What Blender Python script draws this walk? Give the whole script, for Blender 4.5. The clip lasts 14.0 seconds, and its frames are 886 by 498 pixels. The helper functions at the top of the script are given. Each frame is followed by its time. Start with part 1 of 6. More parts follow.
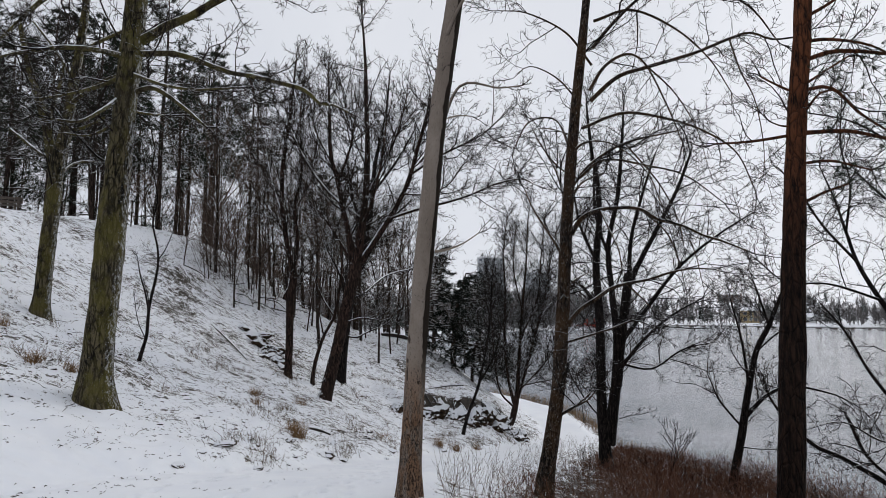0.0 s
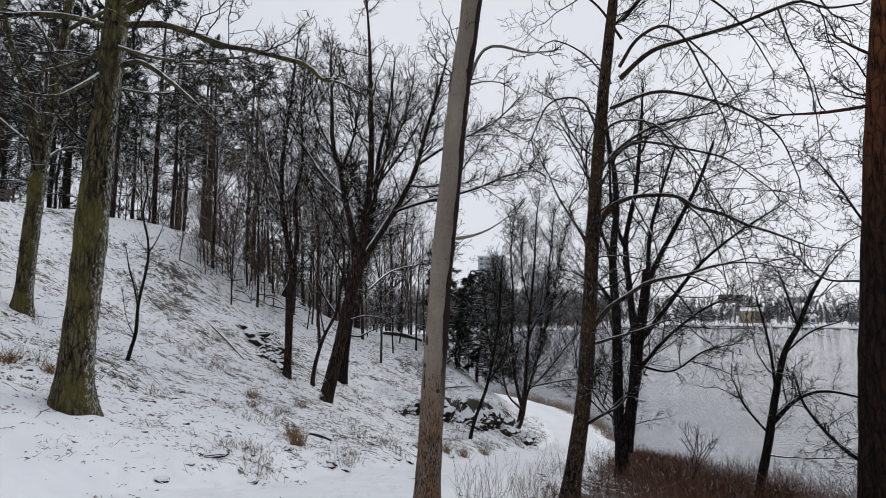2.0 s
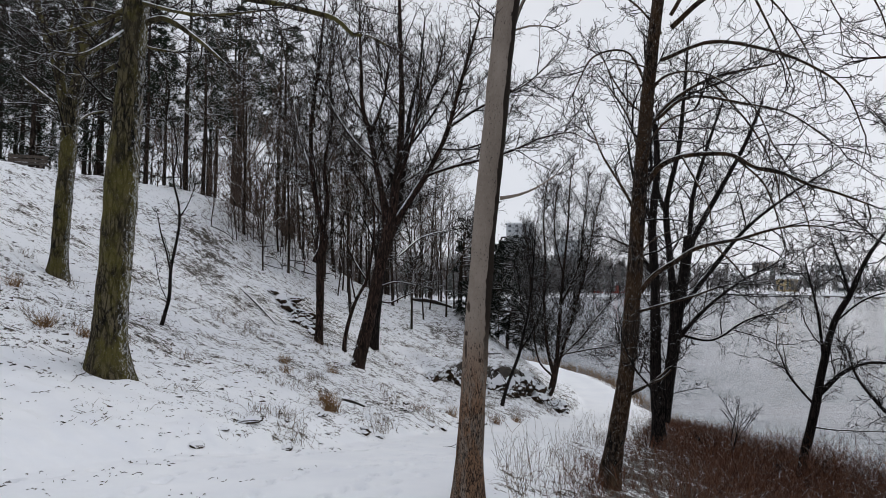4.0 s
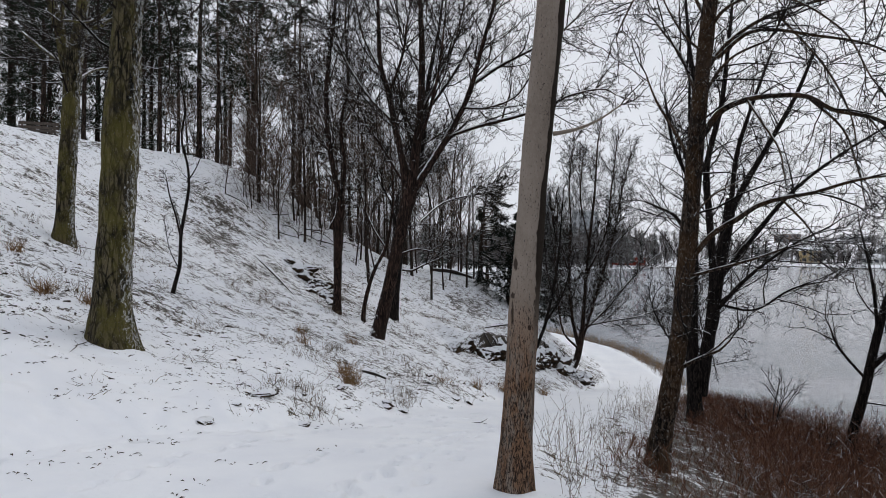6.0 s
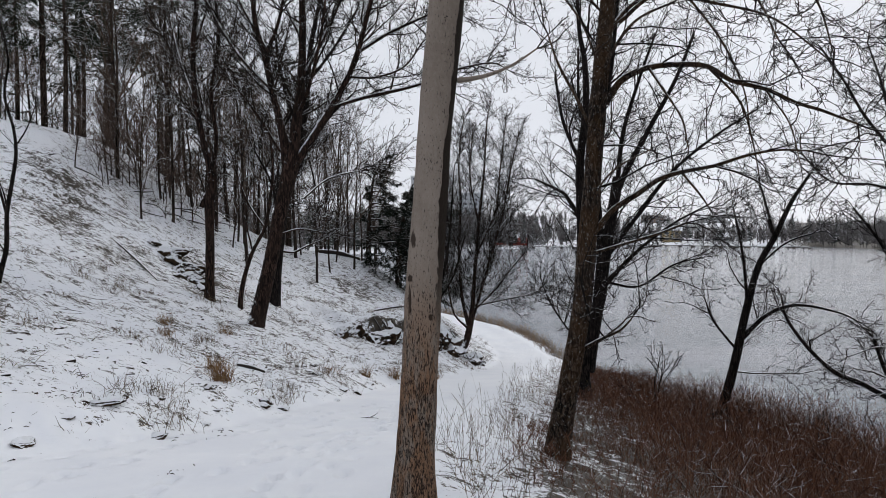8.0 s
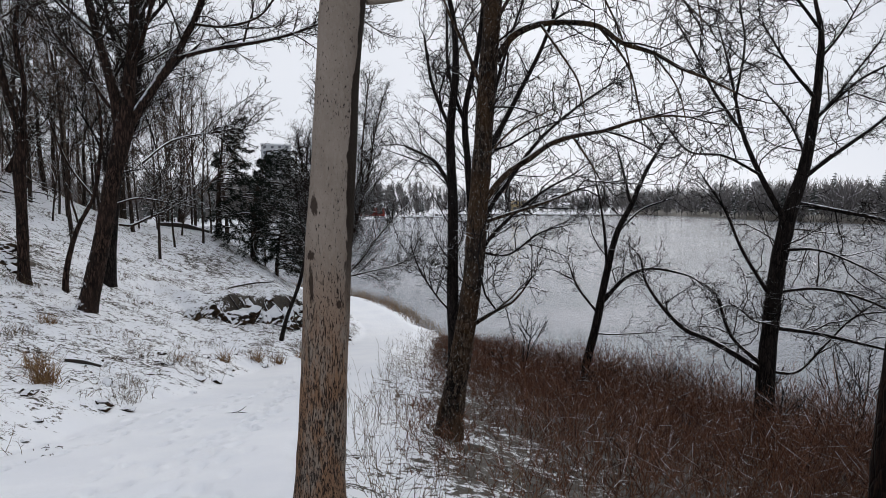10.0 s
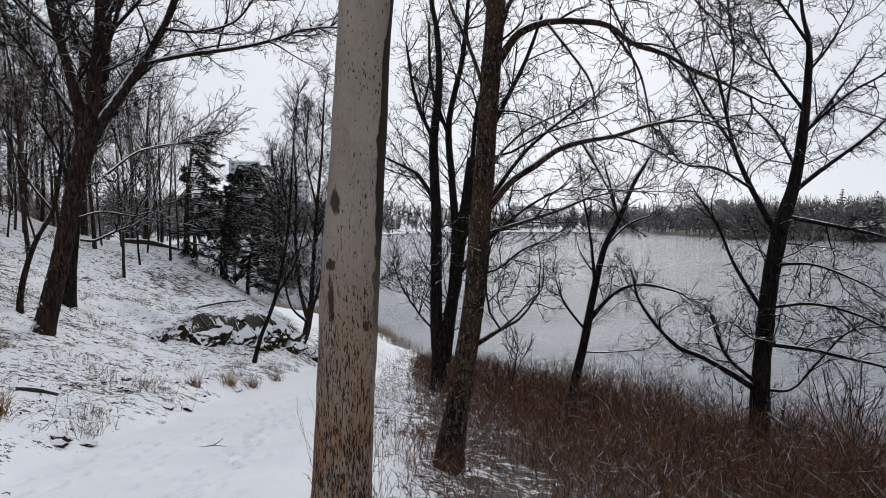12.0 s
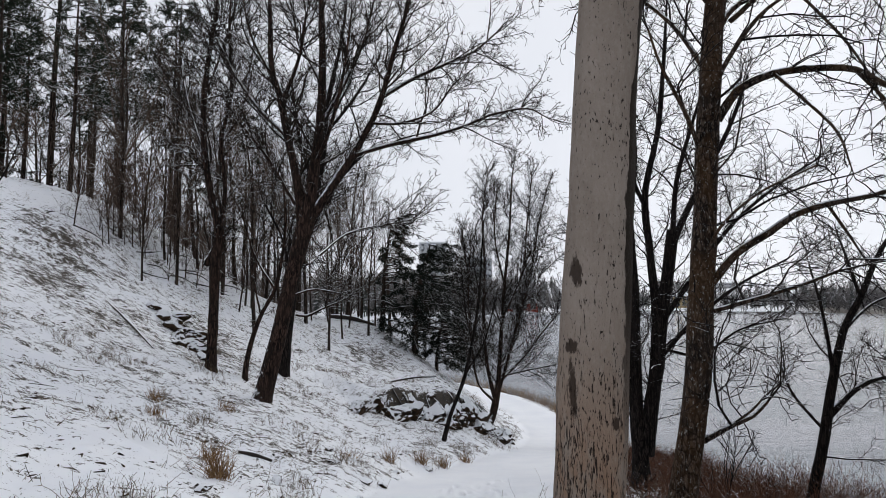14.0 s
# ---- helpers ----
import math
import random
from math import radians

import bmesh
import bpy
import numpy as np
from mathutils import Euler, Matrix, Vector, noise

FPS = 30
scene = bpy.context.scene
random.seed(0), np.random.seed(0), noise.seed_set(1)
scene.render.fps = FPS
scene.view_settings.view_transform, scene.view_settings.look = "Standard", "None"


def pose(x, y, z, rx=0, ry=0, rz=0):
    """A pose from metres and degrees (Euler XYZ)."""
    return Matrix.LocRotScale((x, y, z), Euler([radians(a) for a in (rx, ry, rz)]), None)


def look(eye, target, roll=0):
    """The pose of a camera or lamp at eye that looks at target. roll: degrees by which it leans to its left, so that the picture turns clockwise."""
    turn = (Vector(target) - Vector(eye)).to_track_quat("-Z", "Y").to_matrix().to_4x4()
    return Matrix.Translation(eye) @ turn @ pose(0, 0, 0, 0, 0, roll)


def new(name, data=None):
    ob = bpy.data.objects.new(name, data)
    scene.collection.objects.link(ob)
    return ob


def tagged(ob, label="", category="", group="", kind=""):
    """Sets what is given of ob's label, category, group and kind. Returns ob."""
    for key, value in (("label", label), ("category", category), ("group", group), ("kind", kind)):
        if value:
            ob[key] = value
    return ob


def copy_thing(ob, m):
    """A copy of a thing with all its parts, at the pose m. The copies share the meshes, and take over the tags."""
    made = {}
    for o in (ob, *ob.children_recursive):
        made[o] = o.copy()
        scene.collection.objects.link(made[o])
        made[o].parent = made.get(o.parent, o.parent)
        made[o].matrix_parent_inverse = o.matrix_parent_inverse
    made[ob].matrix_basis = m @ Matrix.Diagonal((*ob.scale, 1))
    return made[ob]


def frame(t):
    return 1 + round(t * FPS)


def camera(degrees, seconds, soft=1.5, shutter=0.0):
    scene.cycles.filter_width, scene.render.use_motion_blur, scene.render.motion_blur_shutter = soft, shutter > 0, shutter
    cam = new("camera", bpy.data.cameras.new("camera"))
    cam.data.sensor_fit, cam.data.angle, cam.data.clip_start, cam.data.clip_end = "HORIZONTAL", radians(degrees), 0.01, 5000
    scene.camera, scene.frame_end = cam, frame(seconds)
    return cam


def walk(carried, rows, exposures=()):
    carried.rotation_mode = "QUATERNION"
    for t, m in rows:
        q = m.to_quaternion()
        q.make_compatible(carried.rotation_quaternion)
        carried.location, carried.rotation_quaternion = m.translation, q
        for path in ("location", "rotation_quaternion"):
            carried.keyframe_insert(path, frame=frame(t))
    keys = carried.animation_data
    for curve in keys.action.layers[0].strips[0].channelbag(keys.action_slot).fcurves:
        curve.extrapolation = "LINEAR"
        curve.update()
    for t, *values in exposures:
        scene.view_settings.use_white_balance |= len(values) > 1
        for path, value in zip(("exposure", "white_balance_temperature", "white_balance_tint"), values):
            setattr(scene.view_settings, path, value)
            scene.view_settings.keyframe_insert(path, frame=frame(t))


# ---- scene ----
cam = camera(73.0, 14.0, 0.8)
PATH = [
    (0, (-0.079, 0.792, 1.414), (-0.078, 2.781, 1.623), 0.1),
    (0.5, (-0.088, 1.105, 1.402), (-0.072, 3.094, 1.609), 0.2),
    (1, (-0.176, 1.35, 1.39), (-0.165, 3.34, 1.597), 0.3),
    (1.5, (-0.236, 1.615, 1.361), (-0.224, 3.604, 1.571), 0.3),
    (2, (-0.296, 1.731, 1.393), (-0.296, 3.72, 1.598), 0.4),
    (2.5, (-0.42, 1.837, 1.37), (-0.419, 3.831, 1.517), 0.3),
    (3, (-0.44, 1.917, 1.394), (-0.442, 3.913, 1.515), 0.3),
    (3.5, (-0.39, 1.981, 1.379), (-0.425, 3.977, 1.498), 0.3),
    (4, (-0.427, 2.109, 1.372), (-0.519, 4.105, 1.467), 0.6),
    (4.2, (-0.471, 2.176, 1.391), (-0.578, 4.172, 1.469), 0.6),
    (6.5, (-0.691, 3.199, 1.192), (-0.837, 5.194, 1.19), 0.5),
    (7, (-0.731, 3.438, 1.198), (-0.849, 5.434, 1.193), 0.6),
    (7.5, (-0.681, 3.646, 1.187), (-0.667, 5.646, 1.177), 0.4),
    (8, (-0.668, 3.807, 1.165), (-0.441, 5.793, 1.108), 0.2),
    (8.5, (-0.768, 3.952, 1.175), (-0.256, 5.883, 1.068), 0.4),
    (8.7, (-0.758, 4.012, 1.146), (-0.171, 5.919, 1.022), 0.3),
    (10.8, (-0.996, 4.873, 1.131), (-0.296, 6.739, 0.975), -0.0),
    (11, (-1.032, 4.927, 1.131), (-0.327, 6.793, 0.976), 0.0),
    (11.5, (-1.028, 5.057, 1.095), (-0.286, 6.908, 0.941), -0.1),
    (12, (-0.939, 5.184, 1.05), (-0.155, 7.022, 0.955), 0.0),
    (12.5, (-0.966, 5.342, 1.072), (-0.181, 7.181, 1.005), 0.1),
    (13, (-0.995, 5.529, 1.033), (-0.22, 7.373, 1.042), 0.0),
    (13.5, (-1.02, 5.563, 1.021), (-0.468, 7.481, 1.144), -0.1),
    (14, (-1.043, 5.545, 1.035), (-0.841, 7.528, 1.199), 0.1),
]
walk(cam, [(t, look(eye, target, roll)) for t, eye, target, roll in PATH],
     exposures=[(0, 0.06), (4, 0.06), (6.5, 0.08), (8.5, 0.12), (11, 0.2), (14, 0.2)])

# ---- world and light: an even overcast sky ----
world = bpy.data.worlds.new("overcast")
scene.world = world
world.use_nodes = True
wt = world.node_tree
wt.nodes.clear()
sky = wt.nodes.new("ShaderNodeTexSky")
sky.sky_type, sky.sun_disc = "NISHITA", False
sky.sun_elevation, sky.sun_rotation = radians(24), radians(35)
grey = wt.nodes.new("ShaderNodeHueSaturation")
grey.inputs["Saturation"].default_value = 0.25
grey.inputs["Value"].default_value = 0.10
coord = wt.nodes.new("ShaderNodeTexCoord")
cloud = wt.nodes.new("ShaderNodeTexNoise")
cloud.inputs["Scale"].default_value, cloud.inputs["Detail"].default_value = 1.6, 5
cramp = wt.nodes.new("ShaderNodeValToRGB")
cramp.color_ramp.elements[0].position, cramp.color_ramp.elements[1].position = 0.3, 0.75
cramp.color_ramp.elements[0].color = (0.60, 0.635, 0.715, 1)
cramp.color_ramp.elements[1].color = (0.745, 0.765, 0.82, 1)
blend = wt.nodes.new("ShaderNodeMix")
blend.data_type = "RGBA"
blend.inputs["Factor"].default_value = 0.935
back = wt.nodes.new("ShaderNodeBackground")
back.inputs["Strength"].default_value = 1.0
wout = wt.nodes.new("ShaderNodeOutputWorld")
wt.links.new(sky.outputs[0], grey.inputs["Color"])
wt.links.new(coord.outputs["Generated"], cloud.inputs["Vector"])
wt.links.new(cloud.outputs["Fac"], cramp.inputs[0])
wt.links.new(grey.outputs[0], blend.inputs["A"])
wt.links.new(cramp.outputs[0], blend.inputs["B"])
wt.links.new(blend.outputs["Result"], back.inputs["Color"])
wt.links.new(back.outputs[0], wout.inputs[0])
sun = new("sun", bpy.data.lights.new("sun", "SUN"))
sun.data.energy, sun.data.angle, sun.data.color = 0.8, radians(40), (1.0, 0.96, 0.9)
sun.matrix_world = look((0, 0, 60), (-25, -30, 30))


# ---- materials ----
class Mat:
    """A node material under construction."""

    def __init__(self, name, roughness=0.8, gloss=0.5):
        self.m = bpy.data.materials.new(name)
        self.m.use_nodes = True
        self.t = self.m.node_tree
        self.b = self.t.nodes["Principled BSDF"]
        self.b.inputs["Roughness"].default_value = roughness
        self.b.inputs["Specular IOR Level"].default_value = gloss
        self.co = self.t.nodes.new("ShaderNodeTexCoord")
        self.height = None

    def link(self, a, b):
        self.t.links.new(a, b)

    def noise(self, scale, stretch=(1, 1, 1), detail=4, rough=0.6, distort=0.0):
        mp = self.t.nodes.new("ShaderNodeMapping")
        mp.inputs["Scale"].default_value = stretch
        self.link(self.co.outputs["Object"], mp.inputs[0])
        n = self.t.nodes.new("ShaderNodeTexNoise")
        n.inputs["Scale"].default_value, n.inputs["Detail"].default_value = scale, detail
        n.inputs["Roughness"].default_value, n.inputs["Distortion"].default_value = rough, distort
        self.link(mp.outputs[0], n.inputs["Vector"])
        return n.outputs["Fac"]

    def cells(self, scale, stretch=(1, 1, 1), feature="DISTANCE_TO_EDGE"):
        mp = self.t.nodes.new("ShaderNodeMapping")
        mp.inputs["Scale"].default_value = stretch
        self.link(self.co.outputs["Object"], mp.inputs[0])
        n = self.t.nodes.new("ShaderNodeTexVoronoi")
        n.feature = feature
        n.inputs["Scale"].default_value = scale
        self.link(mp.outputs[0], n.inputs["Vector"])
        return n.outputs["Distance"]

    def step(self, fac, a, b):
        r = self.t.nodes.new("ShaderNodeMapRange")
        r.interpolation_type = "SMOOTHSTEP"
        r.inputs[1].default_value, r.inputs[2].default_value = a, b
        self.link(fac, r.inputs[0])
        return r.outputs[0]

    def math(self, op, a, b=0.0):
        n = self.t.nodes.new("ShaderNodeMath")
        n.operation = op
        for i, v in enumerate((a, b)):
            if isinstance(v, (int, float)):
                n.inputs[i].default_value = v
            else:
                self.link(v, n.inputs[i])
        return n.outputs[0]

    def mix(self, fac, a, b):
        n = self.t.nodes.new("ShaderNodeMix")
        n.data_type = "RGBA"
        for key, v in (("Factor", fac), ("A", a), ("B", b)):
            if isinstance(v, (int, float)):
                n.inputs[key].default_value = v
            elif isinstance(v, tuple):
                n.inputs[key].default_value = (*v, 1)
            else:
                self.link(v, n.inputs[key])
        return n.outputs["Result"]

    def normal(self, axis):
        g = self.t.nodes.new("ShaderNodeNewGeometry")
        s = self.t.nodes.new("ShaderNodeSeparateXYZ")
        self.link(g.outputs["Normal"], s.inputs[0])
        return s.outputs[axis]

    def place(self, axis):
        s = self.t.nodes.new("ShaderNodeSeparateXYZ")
        self.link(self.co.outputs["Object"], s.inputs[0])
        return s.outputs[axis]

    def blob(self, centre, radii, ragged=0.5, scale=30):
        """1 inside an uneven patch about a place, 0 outside it."""
        mp = self.t.nodes.new("ShaderNodeMapping")
        mp.inputs["Location"].default_value = tuple(-c / r for c, r in zip(centre, radii))
        mp.inputs["Scale"].default_value = tuple(1 / r for r in radii)
        self.link(self.co.outputs["Object"], mp.inputs[0])
        n = self.t.nodes.new("ShaderNodeVectorMath")
        n.operation = "LENGTH"
        self.link(mp.outputs[0], n.inputs[0])
        d = self.math("ADD", n.outputs["Value"], self.math("MULTIPLY", self.math("SUBTRACT", self.noise(scale, (1, 1, 0.4), 5, 0.75), 0.5), 4 * ragged))
        return self.step(d, 1.15, 0.8)

    def attribute(self, name):
        a = self.t.nodes.new("ShaderNodeAttribute")
        a.attribute_name = name
        return a.outputs["Fac"]

    def random(self):
        o = self.t.nodes.new("ShaderNodeObjectInfo")
        return o.outputs["Random"]

    def island(self):
        g = self.t.nodes.new("ShaderNodeNewGeometry")
        return g.outputs["Random Per Island"]

    def bump(self, h, strength=0.5, distance=0.02):
        n = self.t.nodes.new("ShaderNodeBump")
        n.inputs["Strength"].default_value, n.inputs["Distance"].default_value = strength, distance
        self.link(h, n.inputs["Height"])
        self.link(n.outputs[0], self.b.inputs["Normal"])

    def done(self, color):
        if isinstance(color, tuple):
            self.b.inputs["Base Color"].default_value = (*color, 1)
        else:
            self.link(color, self.b.inputs["Base Color"])
        return self.m


SNOW = (0.83, 0.85, 0.88)


def snow_cap(m, color, low, high, patchy=6.0, amount=1.0):
    """Lays snow over the upward faces of a material."""
    up = m.step(m.math("ADD", m.normal(2), m.math("MULTIPLY", m.math("SUBTRACT", m.noise(patchy, detail=3), 0.5), 0.9)), low, high)
    return m.mix(m.math("MULTIPLY", up, amount), color, SNOW)


def bark(name, dark, light, moss=None, moss_amount=0.5, furrow=22, stretch=7, snow=(0.55, 0.8), strength=0.8, speck=0.0, frost=0.0):
    m = Mat(name, 0.95, 0.12)
    ridge = m.noise(furrow, (1, 1, 1 / stretch), 5, 0.65, 0.6)
    grain = m.noise(furrow * 4, (1, 1, 0.5), 4, 0.7)
    blotch = m.noise(2.2, (1, 1, 0.5), 3, 0.5)
    color = m.mix(m.step(ridge, 0.42, 0.6), dark, light)
    crack = m.step(m.cells(furrow * 0.55, (1, 1, 1.6 / stretch)), 0.11, 0.0)
    color = m.mix(m.math("MULTIPLY", crack, 0.8), color, tuple(c * 0.4 for c in dark))
    color = m.mix(m.math("MULTIPLY", m.step(grain, 0.45, 0.7), 0.35), color, tuple(c * 0.45 for c in dark))
    color = m.mix(m.math("MULTIPLY", m.step(blotch, 0.42, 0.66), 0.45), color, tuple(c * 0.6 for c in light))
    if moss:
        color = m.mix(m.math("MULTIPLY", m.step(m.noise(3.4, (1, 1, 0.6), 4, 0.6), 0.4, 0.62), moss_amount), color, moss)
    if speck:
        color = m.mix(m.math("MULTIPLY", m.step(m.noise(46, (1, 1, 0.7), 3, 0.7), 0.6, 0.68), speck), color, (0.62, 0.62, 0.6))
    if frost:
        side = m.math("ADD", m.normal(0), m.math("MULTIPLY", m.math("SUBTRACT", m.noise(24, (1, 1, 0.6), 5, 0.85), 0.5), 2.2))
        color = m.mix(m.math("MULTIPLY", m.step(side, 0.95, 1.15), frost), color, SNOW)
    color = snow_cap(m, color, *snow, patchy=9)
    m.bump(m.math("SUBTRACT", m.math("ADD", ridge, m.math("MULTIPLY", grain, 0.35)), m.math("MULTIPLY", crack, 0.5)), strength, 0.04)
    return m.done(color)


BARK = {
    "oak": bark("oak_bark", (0.008, 0.007, 0.005), (0.12, 0.10, 0.06), (0.105, 0.092, 0.026), 0.7, 19, 5, (0.42, 0.62), 1.0, 0.1, 0.5),
    "dark": bark("dark_bark", (0.004, 0.0035, 0.003), (0.034, 0.026, 0.023), None, 0, 26, 6, (0.55, 0.75)),
    "brown": bark("brown_bark", (0.007, 0.005, 0.004), (0.078, 0.047, 0.036), (0.02, 0.014, 0.011), 0.5, 26, 6, (0.25, 0.45), 0.9),
    "alder": bark("alder_bark", (0.006, 0.004, 0.003), (0.105, 0.076, 0.058), (0.085, 0.046, 0.02), 0.5, 34, 3.0, (0.5, 0.75), 1.0, 0.45),
    "far": bark("weathered_bark", (0.015, 0.011, 0.009), (0.075, 0.054, 0.042), None, 0, 20, 6, (0.5, 0.8)),
}


def aspen_bark():
    m = Mat("aspen_bark", 0.9, 0.12)
    z = m.place(2)
    cloud1 = m.noise(3.0, (1, 1, 0.5), 4, 0.6)
    fine = m.noise(60, (1, 1, 0.6), 4, 0.7)
    color = m.mix(m.step(cloud1, 0.35, 0.7), (0.17, 0.138, 0.113), (0.24, 0.2, 0.168))
    color = m.mix(m.math("MULTIPLY", m.step(fine, 0.4, 0.75), 0.3), color, (0.31, 0.28, 0.24))
    # sparse specks high up, dense upright cracks towards the ground
    low = m.step(m.math("ADD", z, m.math("MULTIPLY", m.noise(6, (1, 1, 0.4), 3), 0.6)), 2.3, 0.8)
    specks = m.math("ADD", m.noise(150, (1, 1, 0.35), 2, 0.5, 0.4), m.math("MULTIPLY", m.math("SUBTRACT", m.noise(11, (1, 1, 0.5), 3), 0.5), 0.3))
    dark = m.step(specks, 0.655, 0.70)
    fissure = m.math("ADD", m.noise(150, (1, 1, 0.16), 4, 0.6, 1.0), m.math("MULTIPLY", m.math("SUBTRACT", m.noise(9, (1, 1, 0.5), 4), 0.5), 0.2))
    cracked = m.step(m.math("ADD", fissure, m.math("MULTIPLY", low, 0.165)), 0.665, 0.715)
    dark = m.math("MAXIMUM", dark, cracked)
    color = m.mix(m.math("MULTIPLY", low, 0.45), color, (0.22, 0.175, 0.14))
    rust = m.math("MULTIPLY", m.step(z, 1.65, 0.7), m.step(m.noise(9, (1, 1, 0.3), 5, 0.75), 0.38, 0.56))
    color = m.mix(m.math("MULTIPLY", rust, 0.75), color, (0.19, 0.095, 0.045))
    color = m.mix(m.math("MULTIPLY", dark, 0.95), color, (0.016, 0.012, 0.010))
    # two old knots with wet streaks under them
    for centre, radii in (((0.0, -0.065, 1.665), (0.014, 0.045, 0.05)), ((-0.02, -0.065, 1.43), (0.018, 0.045, 0.022)),
                          ((-0.02, -0.07, 1.3), (0.009, 0.05, 0.08)), ((0.1, -0.1, 1.2), (0.012, 0.05, 0.02))):
        color = m.mix(m.math("MULTIPLY", m.blob(centre, radii, 0.6, 60), 0.9), color, (0.022, 0.014, 0.010))
    # a ragged dark streak down the +x side, above the foot
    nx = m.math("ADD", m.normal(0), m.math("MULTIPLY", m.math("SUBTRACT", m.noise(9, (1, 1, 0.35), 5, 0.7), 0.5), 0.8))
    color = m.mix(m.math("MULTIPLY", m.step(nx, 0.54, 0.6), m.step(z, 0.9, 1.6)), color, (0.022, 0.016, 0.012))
    m.bump(m.math("SUBTRACT", fine, m.math("MULTIPLY", dark, 2.2)), 0.8, 0.012)
    return m.done(color)


def pine_bark():
    m = Mat("pine_bark", 0.95, 0.12)
    plate = m.cells(13, (1, 1, 0.35))
    ridge = m.noise(26, (1, 1, 0.2), 5, 0.65, 0.5)
    high = m.step(m.math("ADD", m.place(2), m.math("MULTIPLY", m.noise(3, (1, 1, 0.6)), 1.2)), 3.6, 6.6)
    color = m.mix(m.step(ridge, 0.35, 0.68), (0.005, 0.0035, 0.003), (0.03, 0.017, 0.012))
    color = m.mix(m.math("MULTIPLY", high, m.step(ridge, 0.3, 0.6)), color, (0.11, 0.04, 0.018))
    color = m.mix(m.math("MULTIPLY", m.step(plate, 0.05, 0.0), 0.6), color, (0.008, 0.006, 0.005))
    m.bump(m.math("ADD", ridge, m.step(plate, 0.0, 0.12)), 0.9, 0.02)
    return m.done(color)


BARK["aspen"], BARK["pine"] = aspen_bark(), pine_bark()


def twig_material(name, a, b, snow):
    m = Mat(name, 0.95, 0.12)
    color = m.mix(m.island(), a, b)
    return m.done(snow_cap(m, color, *snow, patchy=5))


TWIG = {
    "plain": twig_material("twigs", (0.005, 0.004, 0.004), (0.022, 0.017, 0.015), (0.8, 1.1)),
    "wood": twig_material("woodland_twigs", (0.03, 0.022, 0.017), (0.10, 0.072, 0.055), (0.45, 0.85)),
    "thicket": twig_material("thicket_twigs", (0.04, 0.028, 0.022), (0.12, 0.085, 0.066), (0.7, 1.05)),
    "snowy": twig_material("snowy_twigs", (0.006, 0.005, 0.004), (0.03, 0.022, 0.018), (0.55, 0.95)),
    "brush": twig_material("brush_stems", (0.022, 0.012, 0.009), (0.2, 0.094, 0.056), (0.72, 1.1)),
    "weed": twig_material("dry_weeds", (0.045, 0.032, 0.022), (0.2, 0.145, 0.09), (0.6, 0.95)),
    "tussock": twig_material("dry_tussock", (0.11, 0.06, 0.03), (0.32, 0.2, 0.1), (0.85, 1.2)),
    "grass": twig_material("dead_grass", (0.03, 0.024, 0.016), (0.2, 0.15, 0.09), (0.75, 1.1)),
    "litter": twig_material("leaf_litter", (0.010, 0.008, 0.006), (0.06, 0.04, 0.026), (1.1, 1.5)),
    "reed": twig_material("reeds", (0.10, 0.065, 0.035), (0.3, 0.2, 0.115), (0.9, 1.3)),
    "needle": twig_material("pine_needles", (0.008, 0.013, 0.009), (0.028, 0.038, 0.024), (0.68, 1.1)),
    # paler than the near needles: distance haze put into the colour
    "hazed_needle": twig_material("far_needles", (0.05, 0.058, 0.055), (0.10, 0.11, 0.10), (0.6, 1.1)),
    "yew": twig_material("dark_needles", (0.005, 0.008, 0.006), (0.016, 0.021, 0.014), (0.82, 1.2)),
    # pale grey for frost, with the haze over the lake painted in
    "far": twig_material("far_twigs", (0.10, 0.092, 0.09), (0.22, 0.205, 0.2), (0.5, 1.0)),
}


def ground_material():
    m = Mat("snowy_ground", 0.65)
    cover = m.attribute("cover")
    big = m.noise(1.1, detail=4, rough=0.6)
    mid = m.noise(5.0, (0.8, 1.2, 1), 6, 0.75, 0.6)
    fine = m.noise(19, (0.8, 1.3, 1), 5, 0.75, 0.5)
    tiny = m.noise(120, detail=3, rough=0.7)
    soil = m.mix(m.step(fine, 0.35, 0.65), (0.010, 0.008, 0.006), (0.065, 0.047, 0.03))
    soil = m.mix(m.math("MULTIPLY", m.step(mid, 0.5, 0.7), 0.4), soil, (0.035, 0.033, 0.018))
    snow = m.mix(m.step(big, 0.3, 0.7), (0.80, 0.82, 0.86), (0.86, 0.875, 0.9))
    bare = m.math("ADD", m.math("ADD", m.math("MULTIPLY", mid, 0.55), m.math("MULTIPLY", fine, 0.45)), m.math("MULTIPLY", m.math("SUBTRACT", big, 0.5), 0.22))
    shown = m.step(m.math("SUBTRACT", bare, m.math("MULTIPLY", cover, 0.42)), 0.238, 0.25)
    color = m.mix(shown, snow, soil)
    h = m.math("ADD", m.math("MULTIPLY", mid, 0.6), m.math("MULTIPLY", fine, 0.35))
    m.bump(m.math("ADD", m.math("SUBTRACT", h, m.math("MULTIPLY", shown, 0.3)), m.math("MULTIPLY", tiny, 0.06)), 0.38, 0.07)
    return m.done(color)


